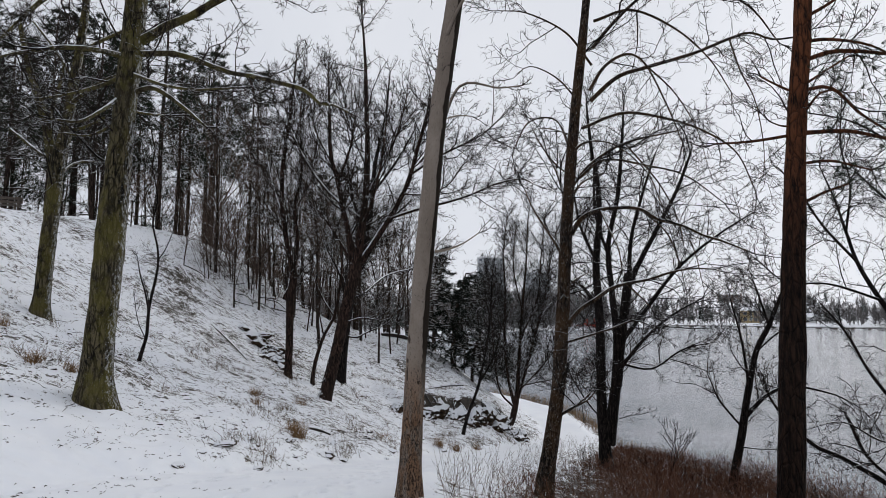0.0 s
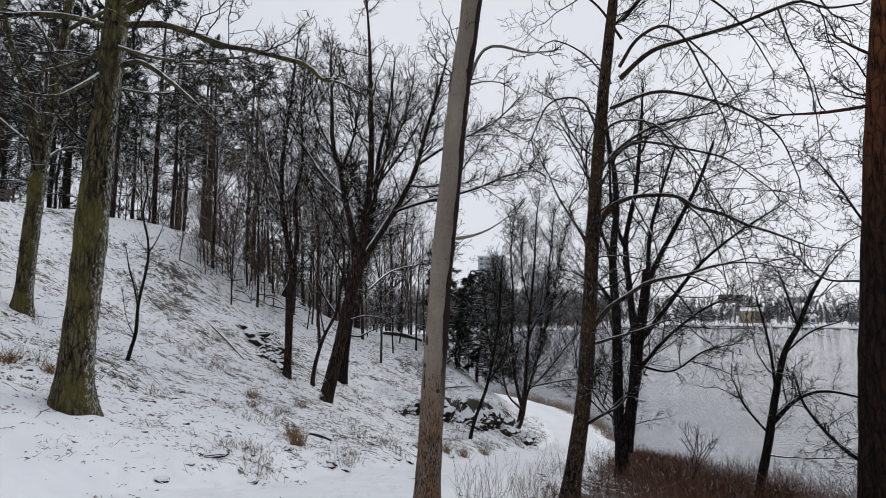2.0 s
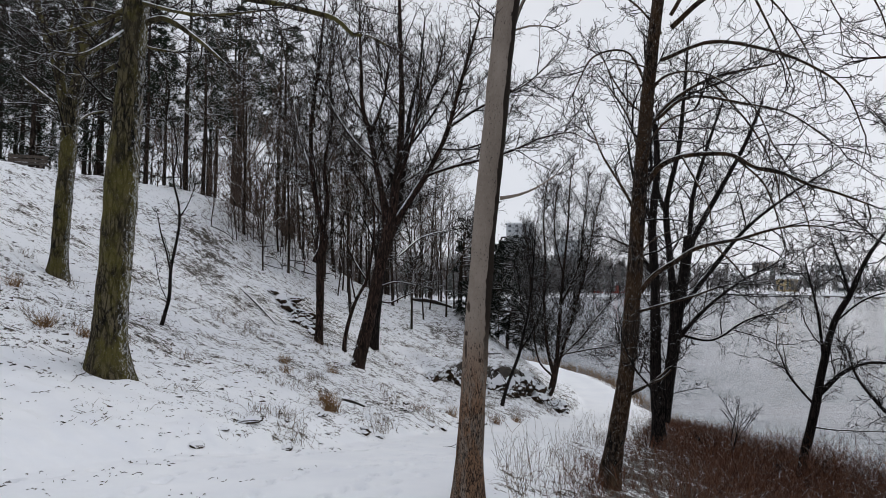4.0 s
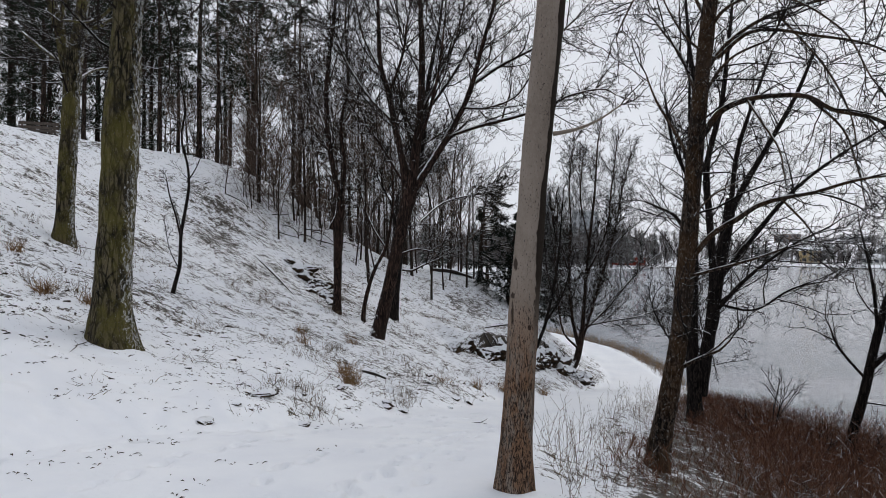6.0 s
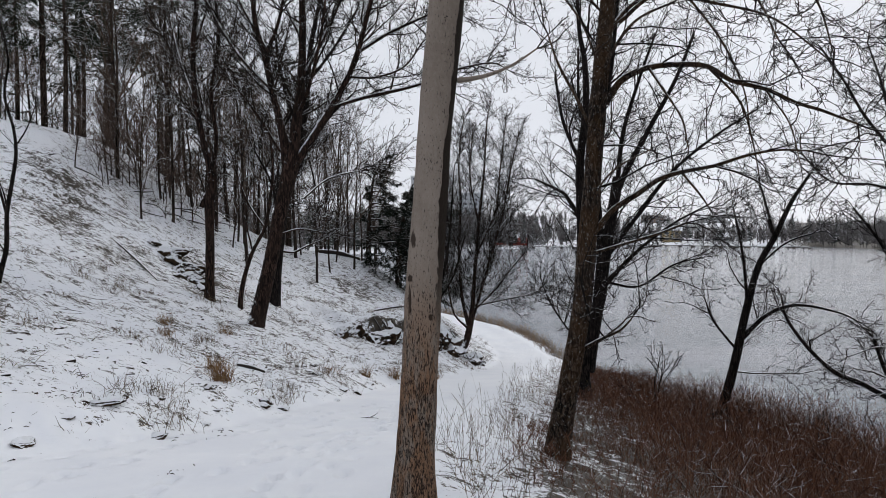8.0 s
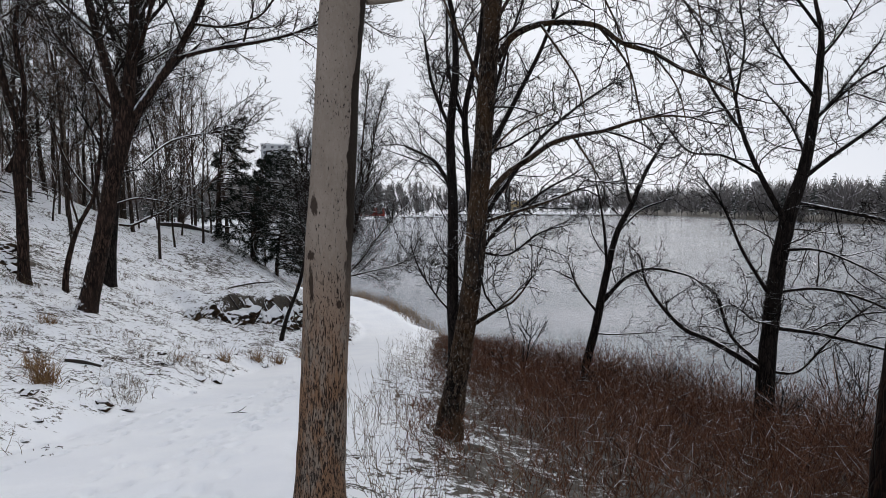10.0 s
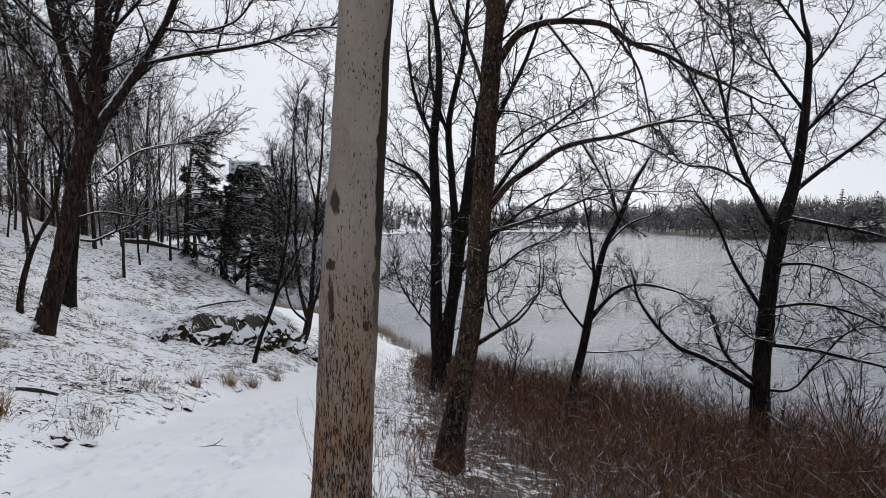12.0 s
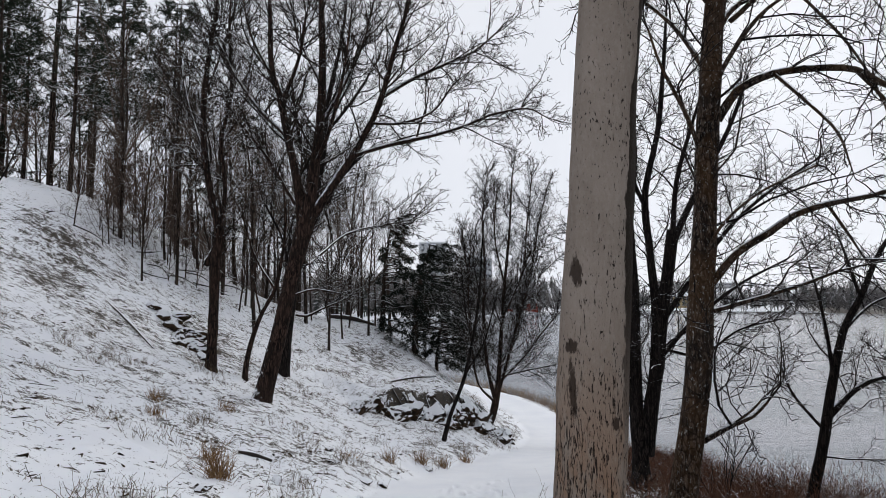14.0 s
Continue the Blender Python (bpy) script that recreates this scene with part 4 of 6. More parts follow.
pine.limb((3.81, 7.30, 3.90, 0.015), (3.66, 7.30, 3.97, 0.012), (3.50, 7.30, 4.06, 0.009))
pine.limb((3.80, 7.30, 3.38, 0.018), (3.37, 7.30, 3.31, 0.015), (2.96, 7.30, 3.28, 0.009))
pine.limb((3.79, 7.30, 3.48, 0.012), (3.69, 7.30, 3.49, 0.009), (3.57, 7.30, 3.54, 0.006))
pine.limb((3.93, 7.30, 3.06, 0.018), (4.24, 7.30, 3.09, 0.015), (4.67, 7.30, 2.99, 0.009))
pine.limb((3.88, 7.30, 2.61, 0.018), (4.15, 7.30, 2.74, 0.015), (4.41, 7.30, 2.83, 0.009))
pine.limb((3.97, 7.30, 3.64, 0.015), (4.16, 7.30, 3.87, 0.012), (4.35, 7.30, 3.90, 0.009))
pine.limb((4.12, 7.30, 5.66, 0.030), (4.75, 7.30, 5.94, 0.021), (5.41, 7.30, 6.01, 0.012))
pine.limb((4.11, 7.30, 6.01, 0.030), (3.74, 7.70, 6.59, 0.022), (3.26, 8.00, 6.89, 0.013))
pine.finish()

oak = Tree("oak_tree", "thick mossy oak with furrowed bark and snowy limbs", "oak tree", bark='oak', dens=6.5, size=1.05, low=2.4, thin=0.0058, crook=0.2)
oak.trunk((-5.87, 10.95, -0.03, 0.345), (-5.86, 10.95, 0.30, 0.272), (-5.84, 10.95, 0.76, 0.245), (-5.80, 10.95, 1.52, 0.232), (-5.77, 10.95, 2.29, 0.233), (-5.74, 10.95, 3.06, 0.233), (-5.69, 10.95, 3.96, 0.195), (-5.65, 10.95, 4.86, 0.186), (-5.60, 10.95, 5.79, 0.186), (-5.57, 10.95, 6.31, 0.186), (-5.55, 10.95, 7.37, 0.167), (-5.56, 10.95, 9.66, 0.140), (-5.61, 10.95, 11.95, 0.093), (-5.64, 10.95, 13.73, 0.047))
oak.limb((-5.54, 10.95, 6.12, 0.093), (-5.23, 10.95, 6.29, 0.084), (-4.94, 10.95, 6.47, 0.079), (-4.54, 10.95, 6.65, 0.070), (-4.25, 10.95, 6.84, 0.065), (-3.75, 10.95, 7.10, 0.051), (-3.16, 10.95, 7.37, 0.037), (-2.55, 10.95, 7.59, 0.023))
oak.limb((-5.51, 10.95, 5.94, 0.060), (-4.91, 10.95, 5.95, 0.056), (-4.51, 10.95, 5.86, 0.051), (-3.85, 10.95, 5.61, 0.047), (-3.40, 10.95, 5.53, 0.042), (-2.85, 10.95, 5.39, 0.042), (-2.50, 10.95, 5.28, 0.037), (-2.24, 10.95, 5.05, 0.033), (-1.99, 10.95, 5.01, 0.023), (-1.73, 10.95, 4.88, 0.019))
oak.limb((-5.52, 10.95, 5.22, 0.051), (-5.23, 10.95, 5.32, 0.047), (-4.97, 10.95, 5.22, 0.042), (-4.56, 10.95, 4.92, 0.033), (-4.20, 10.95, 4.61, 0.019))
oak.limb((-5.69, 10.95, 5.89, 0.056), (-5.85, 10.35, 5.74, 0.044), (-6.15, 9.95, 5.60, 0.038), (-6.48, 9.55, 5.34, 0.028), (-6.84, 9.15, 5.01, 0.019))
oak.limb((-5.64, 10.95, 5.58, 0.047), (-6.32, 11.45, 5.57, 0.039), (-7.07, 11.75, 5.52, 0.030), (-7.84, 11.95, 5.48, 0.020))
oak.limb((-5.71, 10.95, 5.17, 0.042), (-5.75, 10.45, 4.74, 0.035), (-5.93, 10.15, 4.45, 0.026), (-6.25, 9.95, 4.43, 0.017))
oak.limb((-5.56, 10.95, 6.94, 0.074), (-5.98, 10.45, 6.97, 0.058), (-6.39, 9.95, 6.49, 0.042), (-6.77, 9.45, 5.49, 0.028))
oak.limb((-5.56, 10.95, 7.58, 0.065), (-4.49, 10.45, 7.90, 0.044), (-3.35, 9.95, 7.76, 0.029))
oak.limb((-5.69, 10.95, 4.97, 0.028), (-5.56, 11.35, 5.00, 0.024), (-5.24, 11.55, 5.02, 0.020))
oak.limb((-5.74, 10.95, 4.71, 0.028), (-6.70, 11.75, 4.70, 0.020), (-7.49, 12.15, 4.87, 0.016))
oak.limb((-5.57, 10.95, 5.58, 0.037), (-4.59, 10.15, 5.06, 0.026), (-4.00, 9.95, 4.91, 0.021), (-3.14, 9.65, 4.83, 0.012))
oak.finish()

oak_up = Tree("oak_tree", "forked mossy oak standing higher on the snowy slope", "oak tree", bark='oak', dens=6, size=1.1, low=2.6, thin=0.0055, crook=0.2)
oak_up.trunk((-9.61, 15.00, 1.17, 0.263), (-9.56, 15.00, 1.66, 0.192), (-9.52, 15.00, 2.65, 0.174), (-9.46, 15.00, 3.90, 0.168), (-9.39, 15.00, 5.04, 0.162), (-9.23, 15.00, 5.94, 0.132), (-9.16, 15.00, 6.97, 0.114), (-9.04, 15.00, 8.01, 0.096), (-8.94, 15.00, 10.12, 0.072), (-8.98, 15.00, 12.41, 0.036))
oak_up.limb((-9.42, 15.00, 4.53, 0.132), (-9.62, 15.00, 5.42, 0.120), (-9.78, 15.00, 6.06, 0.102), (-10.07, 15.00, 6.83, 0.084), (-10.31, 15.00, 7.48, 0.072), (-10.59, 15.00, 8.53, 0.054))
oak_up.limb((-9.68, 15.00, 5.81, 0.060), (-9.61, 15.00, 6.45, 0.054), (-9.48, 15.00, 6.97, 0.042), (-9.40, 15.00, 7.49, 0.030))
oak_up.limb((-9.26, 15.00, 5.81, 0.048), (-8.83, 15.00, 5.87, 0.042), (-8.33, 15.00, 6.13, 0.030))
oak_up.limb((-9.20, 15.00, 6.45, 0.054), (-8.25, 14.40, 6.71, 0.040), (-7.54, 14.00, 6.79, 0.028))
oak_up.limb((-9.39, 15.00, 4.98, 0.048), (-10.29, 15.50, 5.44, 0.044), (-11.36, 16.00, 6.14, 0.032))
oak_up.limb((-9.16, 15.00, 7.10, 0.054), (-10.03, 15.50, 8.12, 0.044), (-10.96, 16.00, 9.07, 0.032))
oak_up.limb((-9.10, 15.00, 7.75, 0.054), (-8.41, 15.00, 8.14, 0.042), (-7.54, 15.00, 8.54, 0.030))
oak_up.limb((-9.42, 15.00, 4.66, 0.036), (-9.43, 15.80, 5.20, 0.032), (-9.01, 16.20, 5.31, 0.020))
oak_up.finish()

sapling = Tree("oak_sapling", "crooked dark sapling on the snowy slope", "sapling", bark='dark', dens=5, size=0.3, low=0.8, thin=0.004)
sapling.trunk((-7.27, 15.10, 0.11, 0.049), (-7.18, 15.10, 0.45, 0.041), (-7.08, 15.10, 0.88, 0.038), (-7.06, 15.10, 1.48, 0.034), (-6.96, 15.10, 2.07, 0.030), (-6.90, 15.10, 2.50, 0.026), (-6.93, 15.10, 2.93, 0.023), (-7.07, 15.10, 3.52, 0.019), (-7.00, 15.10, 4.11, 0.015), (-7.11, 15.10, 4.75, 0.011))
sapling.limb((-7.07, 15.10, 1.44, 0.023), (-7.18, 15.10, 1.90, 0.019), (-7.31, 15.10, 2.28, 0.015), (-7.40, 15.10, 2.71, 0.008))
sapling.limb((-7.05, 15.10, 1.53, 0.015), (-7.12, 15.10, 1.85, 0.011), (-7.20, 15.10, 2.07, 0.008))
sapling.limb((-7.30, 15.10, 0.15, 0.023), (-7.41, 15.10, 0.16, 0.019), (-7.50, 15.10, 0.19, 0.015))
sapling.limb((-6.93, 15.10, 2.60, 0.015), (-6.72, 15.09, 2.93, 0.011), (-6.56, 15.09, 3.36, 0.008))
sapling.limb((-7.11, 15.10, 0.78, 0.011), (-7.31, 15.10, 1.20, 0.008), (-7.42, 15.10, 1.74, 0.008))
sapling.finish()

thin_tree = Tree("birch_tree", "slim swollen-trunked bare tree on the slope", "bare tree", bark='brown', dens=8, size=1.15, low=2.2, thin=0.007)
thin_tree.trunk((-5.11, 20.60, -0.79, 0.149), (-5.10, 20.60, -0.19, 0.122), (-5.09, 20.60, 0.93, 0.115), (-5.09, 20.60, 1.89, 0.129), (-5.01, 20.60, 2.61, 0.122), (-5.23, 20.60, 3.56, 0.088), (-5.42, 20.60, 4.52, 0.075), (-5.49, 20.60, 5.71, 0.068), (-5.43, 20.60, 6.82, 0.061), (-5.28, 20.60, 8.10, 0.047), (-5.13, 20.60, 10.01, 0.027))
thin_tree.limb((-5.05, 20.60, 2.61, 0.068), (-4.91, 20.60, 3.64, 0.054), (-5.03, 20.60, 4.92, 0.047), (-4.83, 20.60, 6.19, 0.041), (-4.93, 20.60, 8.10, 0.027), (-4.81, 20.60, 9.69, 0.014))
thin_tree.limb((-5.31, 20.60, 1.81, 0.068), (-5.20, 20.60, 2.05, 0.081), (-5.09, 20.60, 2.29, 0.068))
thin_tree.limb((-5.44, 20.60, 4.60, 0.034), (-5.95, 21.01, 5.82, 0.028), (-6.33, 21.41, 7.09, 0.021))
thin_tree.limb((-4.98, 20.60, 4.92, 0.027), (-4.46, 20.19, 5.61, 0.020), (-4.19, 19.99, 6.63, 0.013))
thin_tree.limb((-5.48, 20.60, 6.03, 0.034), (-5.20, 20.90, 7.25, 0.028), (-4.95, 21.20, 8.68, 0.021))
thin_tree.limb((-5.36, 20.60, 4.12, 0.027), (-5.62, 20.20, 4.51, 0.020), (-5.84, 19.91, 4.91, 0.013))
thin_tree.finish()

maple = Tree("maple_tree", "large leaning bare maple with forked upright limbs", "maple tree", bark='brown', dens=8.2, size=1.3, low=3, thin=0.0072)
maple.trunk((-3.73, 19.40, -1.45, 0.255), (-3.61, 19.40, -0.97, 0.204), (-3.41, 19.40, -0.16, 0.185), (-3.20, 19.40, 0.88, 0.172), (-3.00, 19.39, 1.85, 0.172), (-2.80, 19.39, 2.74, 0.191), (-2.64, 19.39, 3.85, 0.128), (-2.50, 19.39, 5.26, 0.102), (-2.48, 19.39, 6.59, 0.083), (-2.52, 19.39, 7.63, 0.070), (-2.60, 19.39, 9.55, 0.045), (-2.76, 19.39, 11.46, 0.019))
maple.limb((-2.86, 19.39, 2.67, 0.128), (-2.98, 19.39, 3.63, 0.108), (-3.22, 19.40, 4.66, 0.089), (-3.44, 19.40, 5.70, 0.077), (-3.65, 19.40, 6.44, 0.064), (-3.70, 19.40, 7.47, 0.051), (-3.78, 19.40, 9.10, 0.026))
maple.limb((-2.71, 19.39, 2.82, 0.115), (-2.12, 19.39, 3.75, 0.096), (-1.57, 19.38, 4.67, 0.083), (-1.13, 19.38, 5.64, 0.070), (-0.84, 19.38, 6.75, 0.057), (-0.59, 19.37, 7.64, 0.051), (-0.23, 19.37, 8.97, 0.026))
maple.limb((-1.83, 19.38, 4.30, 0.051), (-0.94, 19.38, 4.60, 0.051), (0.09, 19.37, 4.86, 0.045), (0.83, 19.36, 5.10, 0.038), (1.57, 19.36, 5.43, 0.032), (2.39, 19.35, 5.59, 0.026), (2.83, 19.35, 5.41, 0.013))
maple.limb((-1.10, 19.38, 5.74, 0.051), (-0.35, 19.67, 6.33, 0.046), (0.41, 19.77, 6.75, 0.039), (1.17, 19.86, 7.17, 0.033), (1.80, 19.95, 7.75, 0.026))
maple.limb((-2.54, 19.39, 4.96, 0.057), (-2.03, 19.89, 6.16, 0.046), (-1.59, 20.18, 7.34, 0.034), (-1.30, 20.38, 8.67, 0.020))
maple.limb((-2.63, 19.39, 4.00, 0.051), (-2.23, 18.89, 4.85, 0.043), (-1.92, 18.49, 6.01, 0.030), (-1.76, 18.18, 7.14, 0.018))
maple.limb((-3.24, 19.40, 4.74, 0.051), (-3.99, 19.80, 5.51, 0.046), (-4.70, 20.21, 6.54, 0.034), (-5.25, 20.51, 7.59, 0.020))
maple.limb((-3.38, 19.40, 5.55, 0.045), (-2.97, 18.99, 6.45, 0.037), (-2.79, 18.69, 7.34, 0.024))
maple.limb((-2.49, 19.39, 6.00, 0.045), (-3.12, 20.00, 7.41, 0.033), (-3.50, 20.40, 8.97, 0.020))
maple.limb((-2.97, 19.39, 0.66, 0.032), (-2.70, 19.39, 0.64, 0.032), (-2.40, 19.39, 0.79, 0.026), (-1.96, 19.39, 0.97, 0.019))
maple.limb((-2.48, 19.39, 2.00, 0.032), (-1.85, 19.78, 2.56, 0.026), (-0.94, 19.88, 2.80, 0.026), (-0.32, 19.97, 2.94, 0.020))
maple.limb((-3.00, 19.39, 1.11, 0.026), (-2.55, 19.39, 1.23, 0.026), (-1.96, 19.39, 1.14, 0.013))
maple.limb((-1.32, 19.38, 5.12, 0.038), (-0.65, 18.97, 5.02, 0.031), (0.06, 18.77, 5.26, 0.025), (0.47, 18.57, 5.77, 0.018))
maple.limb((-3.62, 19.40, 6.14, 0.038), (-4.14, 19.40, 7.17, 0.026), (-4.37, 19.41, 8.21, 0.019))
maple.limb((-3.04, 19.39, 3.18, 0.038), (-3.57, 18.80, 4.10, 0.031), (-4.05, 18.40, 4.71, 0.024))
maple.finish()

maple_back = Tree("maple_tree", "dark bare maple standing behind a larger one", "maple tree", bark='dark', dens=6.5, size=1.15, low=2.2, thin=0.007)
maple_back.trunk((-3.87, 23.40, -1.15, 0.190), (-3.80, 23.40, -0.40, 0.158), (-3.69, 23.40, 0.72, 0.150), (-3.55, 23.40, 1.83, 0.142), (-3.22, 23.39, 3.32, 0.127), (-2.86, 23.39, 5.00, 0.095), (-2.69, 23.39, 7.04, 0.071), (-2.33, 23.39, 8.90, 0.047), (-2.15, 23.39, 10.75, 0.024))
maple_back.limb((-3.41, 23.40, 2.58, 0.071), (-2.85, 23.39, 3.70, 0.063), (-2.12, 23.39, 4.82, 0.047), (-1.38, 23.38, 5.57, 0.032))
maple_back.limb((-3.04, 23.39, 4.25, 0.063), (-3.52, 23.40, 5.74, 0.047), (-3.80, 23.40, 7.41, 0.032))
maple_back.limb((-3.62, 23.40, 1.46, 0.040), (-3.96, 23.40, 2.76, 0.032), (-4.43, 23.40, 3.69, 0.024))
maple_back.limb((-2.77, 23.39, 5.93, 0.055), (-1.98, 23.98, 7.23, 0.041), (-1.23, 24.38, 8.71, 0.025))
maple_back.finish()

young_tree = Tree("rowan_sapling", "thin young bare tree beside the maple", "sapling", bark='brown', dens=5, size=0.4, low=1, thin=0.006)
young_tree.trunk((-4.38, 21.00, -0.70, 0.065), (-4.24, 21.00, 0.03, 0.059), (-4.01, 21.00, 0.69, 0.052), (-3.72, 20.99, 1.26, 0.052), (-3.56, 20.99, 2.08, 0.039), (-3.49, 20.99, 3.06, 0.033), (-3.61, 20.99, 4.20, 0.020))
young_tree.limb((-3.72, 20.99, 1.26, 0.033), (-4.22, 21.00, 2.07, 0.026), (-4.55, 21.00, 3.05, 0.020))
young_tree.limb((-4.05, 21.00, 0.61, 0.026), (-4.21, 21.00, 1.42, 0.020), (-4.14, 21.00, 2.40, 0.013))
young_tree.finish()

fan_tree = Tree("willow_tree", "bushy fan-shaped bare tree above the shore path", "bare tree", bark='brown', dens=23, size=0.9, low=1, thin=0.006)
fan_tree.trunk((2.69, 26.90, -3.77, 0.150), (2.91, 26.90, -3.06, 0.136), (3.06, 26.90, -2.40, 0.123), (3.16, 26.90, -1.52, 0.082), (3.26, 26.90, 0.02, 0.068), (3.40, 26.90, 1.78, 0.054), (3.57, 26.89, 3.54, 0.041), (3.66, 26.89, 5.29, 0.027), (3.77, 26.89, 6.06, 0.014))
fan_tree.limb((3.02, 26.90, -2.62, 0.082), (2.72, 26.90, -1.30, 0.061), (2.60, 26.90, 0.46, 0.054), (2.65, 26.90, 2.21, 0.041), (2.58, 26.90, 3.97, 0.027), (2.78, 26.90, 5.73, 0.014))
fan_tree.limb((3.08, 26.90, -2.40, 0.082), (3.49, 26.90, -1.08, 0.061), (3.92, 26.89, 0.46, 0.054), (4.35, 26.89, 2.00, 0.041), (4.66, 26.89, 3.76, 0.027), (4.98, 26.88, 5.08, 0.014))
fan_tree.limb((3.12, 26.90, -1.96, 0.054), (4.04, 26.89, -1.07, 0.041), (4.91, 26.88, 0.03, 0.034), (5.78, 26.88, 0.92, 0.020), (6.44, 26.87, 1.36, 0.014))
fan_tree.limb((3.16, 26.90, -1.74, 0.048), (4.26, 26.89, -1.51, 0.034), (5.36, 26.88, -1.29, 0.027), (6.45, 26.87, -0.84, 0.014))
fan_tree.limb((2.99, 26.90, -2.62, 0.061), (2.40, 26.90, -1.96, 0.041), (2.17, 26.91, -0.65, 0.034), (2.05, 26.91, 1.11, 0.027), (2.14, 26.91, 2.87, 0.020))
fan_tree.limb((3.26, 26.90, 0.24, 0.048), (4.02, 26.89, 2.00, 0.034), (4.22, 26.89, 3.76, 0.027), (4.43, 26.89, 5.52, 0.014))
fan_tree.limb((2.67, 26.90, 0.24, 0.041), (2.04, 26.91, 1.99, 0.027), (1.81, 26.91, 3.53, 0.020))
fan_tree.limb((3.36, 26.90, 1.56, 0.034), (3.02, 26.90, 3.31, 0.027), (3.12, 26.90, 5.07, 0.020))
fan_tree.limb((3.16, 26.90, -1.52, 0.048), (3.82, 27.49, -0.23, 0.042), (4.45, 27.89, 1.35, 0.036), (5.69, 28.28, 2.53, 0.022))
fan_tree.finish()

bank_sapling = Tree("rowan_sapling", "thin bent sapling in front of the rock outcrop", "sapling", bark='dark', dens=5, size=0.5, low=0.8, thin=0.005)
bank_sapling.trunk((0.58, 21.65, -2.72, 0.059), (0.76, 21.58, -2.16, 0.053), (1.00, 21.47, -1.48, 0.048), (1.15, 21.41, -1.03, 0.048), (1.28, 21.35, -0.43, 0.042), (1.42, 21.29, 0.31, 0.036), (1.53, 21.25, 1.20, 0.030), (1.59, 21.22, 2.24, 0.018), (1.65, 21.19, 3.12, 0.012))
bank_sapling.limb((1.21, 21.38, -0.88, 0.030), (1.63, 21.20, -0.13, 0.024), (1.91, 21.08, 0.91, 0.018))
bank_sapling.limb((1.35, 21.32, -0.13, 0.024), (1.19, 21.39, 0.61, 0.018), (1.09, 21.43, 1.65, 0.012))
bank_sapling.limb((1.42, 21.29, 0.31, 0.018), (0.95, 21.49, 0.76, 0.012), (0.54, 21.67, 0.91, 0.012))
bank_sapling.limb((1.53, 21.25, 1.20, 0.018), (1.37, 21.31, 2.09, 0.012), (1.45, 21.28, 2.97, 0.012))
bank_sapling.finish()



# ---- conifers and the woods behind ----
def needles(rng, tubes, at, way, length, n, thin):
    """A tuft of needles round the end of a twig."""
    for _ in range(n):
        d = across(rng, way, rng.uniform(0.2, 1.2))
        p = at - way * rng.uniform(0, length * 1.2)
        tubes.add(np.array([p, p + d * length * rng.uniform(0.6, 1.1)]), [thin, thin * 0.35], 2)


def conifer(name, label, height, radius, seed, bare=0.45, droop=-0.02, whorls=15, spread=2.5, needle="needle", tuft=13, lean=0.0, long=0.16, thin=0.011, taper=1.6):
    rng = np.random.default_rng(seed)
    root = thing(name, (0, 0, 0), label, "pine tree")
    row = spline([(0, 0, -0.3, radius * 1.15), (0.02, 0, 0.4, radius), (lean * 0.3, 0.05, height * 0.4, radius * 0.8), (lean * 0.7, -0.05, height * 0.75, radius * 0.45), (lean, 0, height, 0.02)], 0.25)
    part("trunk", stem_mesh("trunk", row, 10, (0, 0, 0), 0.08, 0.2, seed), BARK["far"], root)
    boughs, leaf = Tubes(), Tubes()
    for w in range(whorls):
        u = bare + (1 - bare) * (w + rng.random()) / whorls
        i = int(u * (len(row) - 1))
        at = row[i, :3]
        k = 1 - ((u - bare) / (1 - bare)) ** taper
        for _ in range(3):
            a = rng.uniform(0, 2 * math.pi)
            length = spread * (0.3 + 0.75 * k) * rng.uniform(0.55, 1.1)
            way = np.array([math.cos(a), math.sin(a), rng.uniform(-0.1, 0.35)])
            b = wander(rng, at, way / np.linalg.norm(way), length, 7, 0.12, droop)
            boughs.add(b, np.linspace(0.035, 0.008, 7), 4)
            for j in range(3, 7):
                for _ in range(4):
                    d = b[j] - b[j - 1]
                    d /= np.linalg.norm(d)
                    c = wander(rng, b[j], across(rng, d, rng.uniform(0.4, 1.0)), length * rng.uniform(0.15, 0.32), 3, 0.15, 0.05)
                    boughs.add(c, np.linspace(0.009, 0.005, 3), 3)
                    e = c[-1] - c[-2]
                    needles(rng, leaf, c[-1], e / np.linalg.norm(e), long, tuft, thin)
                    needles(rng, leaf, c[1], e / np.linalg.norm(e), long, tuft // 2, thin)
    for _ in range(int(14 * bare)):
        at = row[int(rng.uniform(0.08, bare) * (len(row) - 1)), :3]
        a = rng.uniform(0, 6.28)
        b = wander(rng, at, np.array([math.cos(a), math.sin(a), -0.1]), rng.uniform(0.5, 1.6), 5, 0.12, -0.02)
        boughs.add(b, np.linspace(0.022, 0.006, 5), 4)
    part("crown", boughs.mesh("crown"), BARK["far"], root)
    part("foliage", leaf.mesh("foliage"), TWIG[needle], root, "dark green needles dusted with snow")
    return root


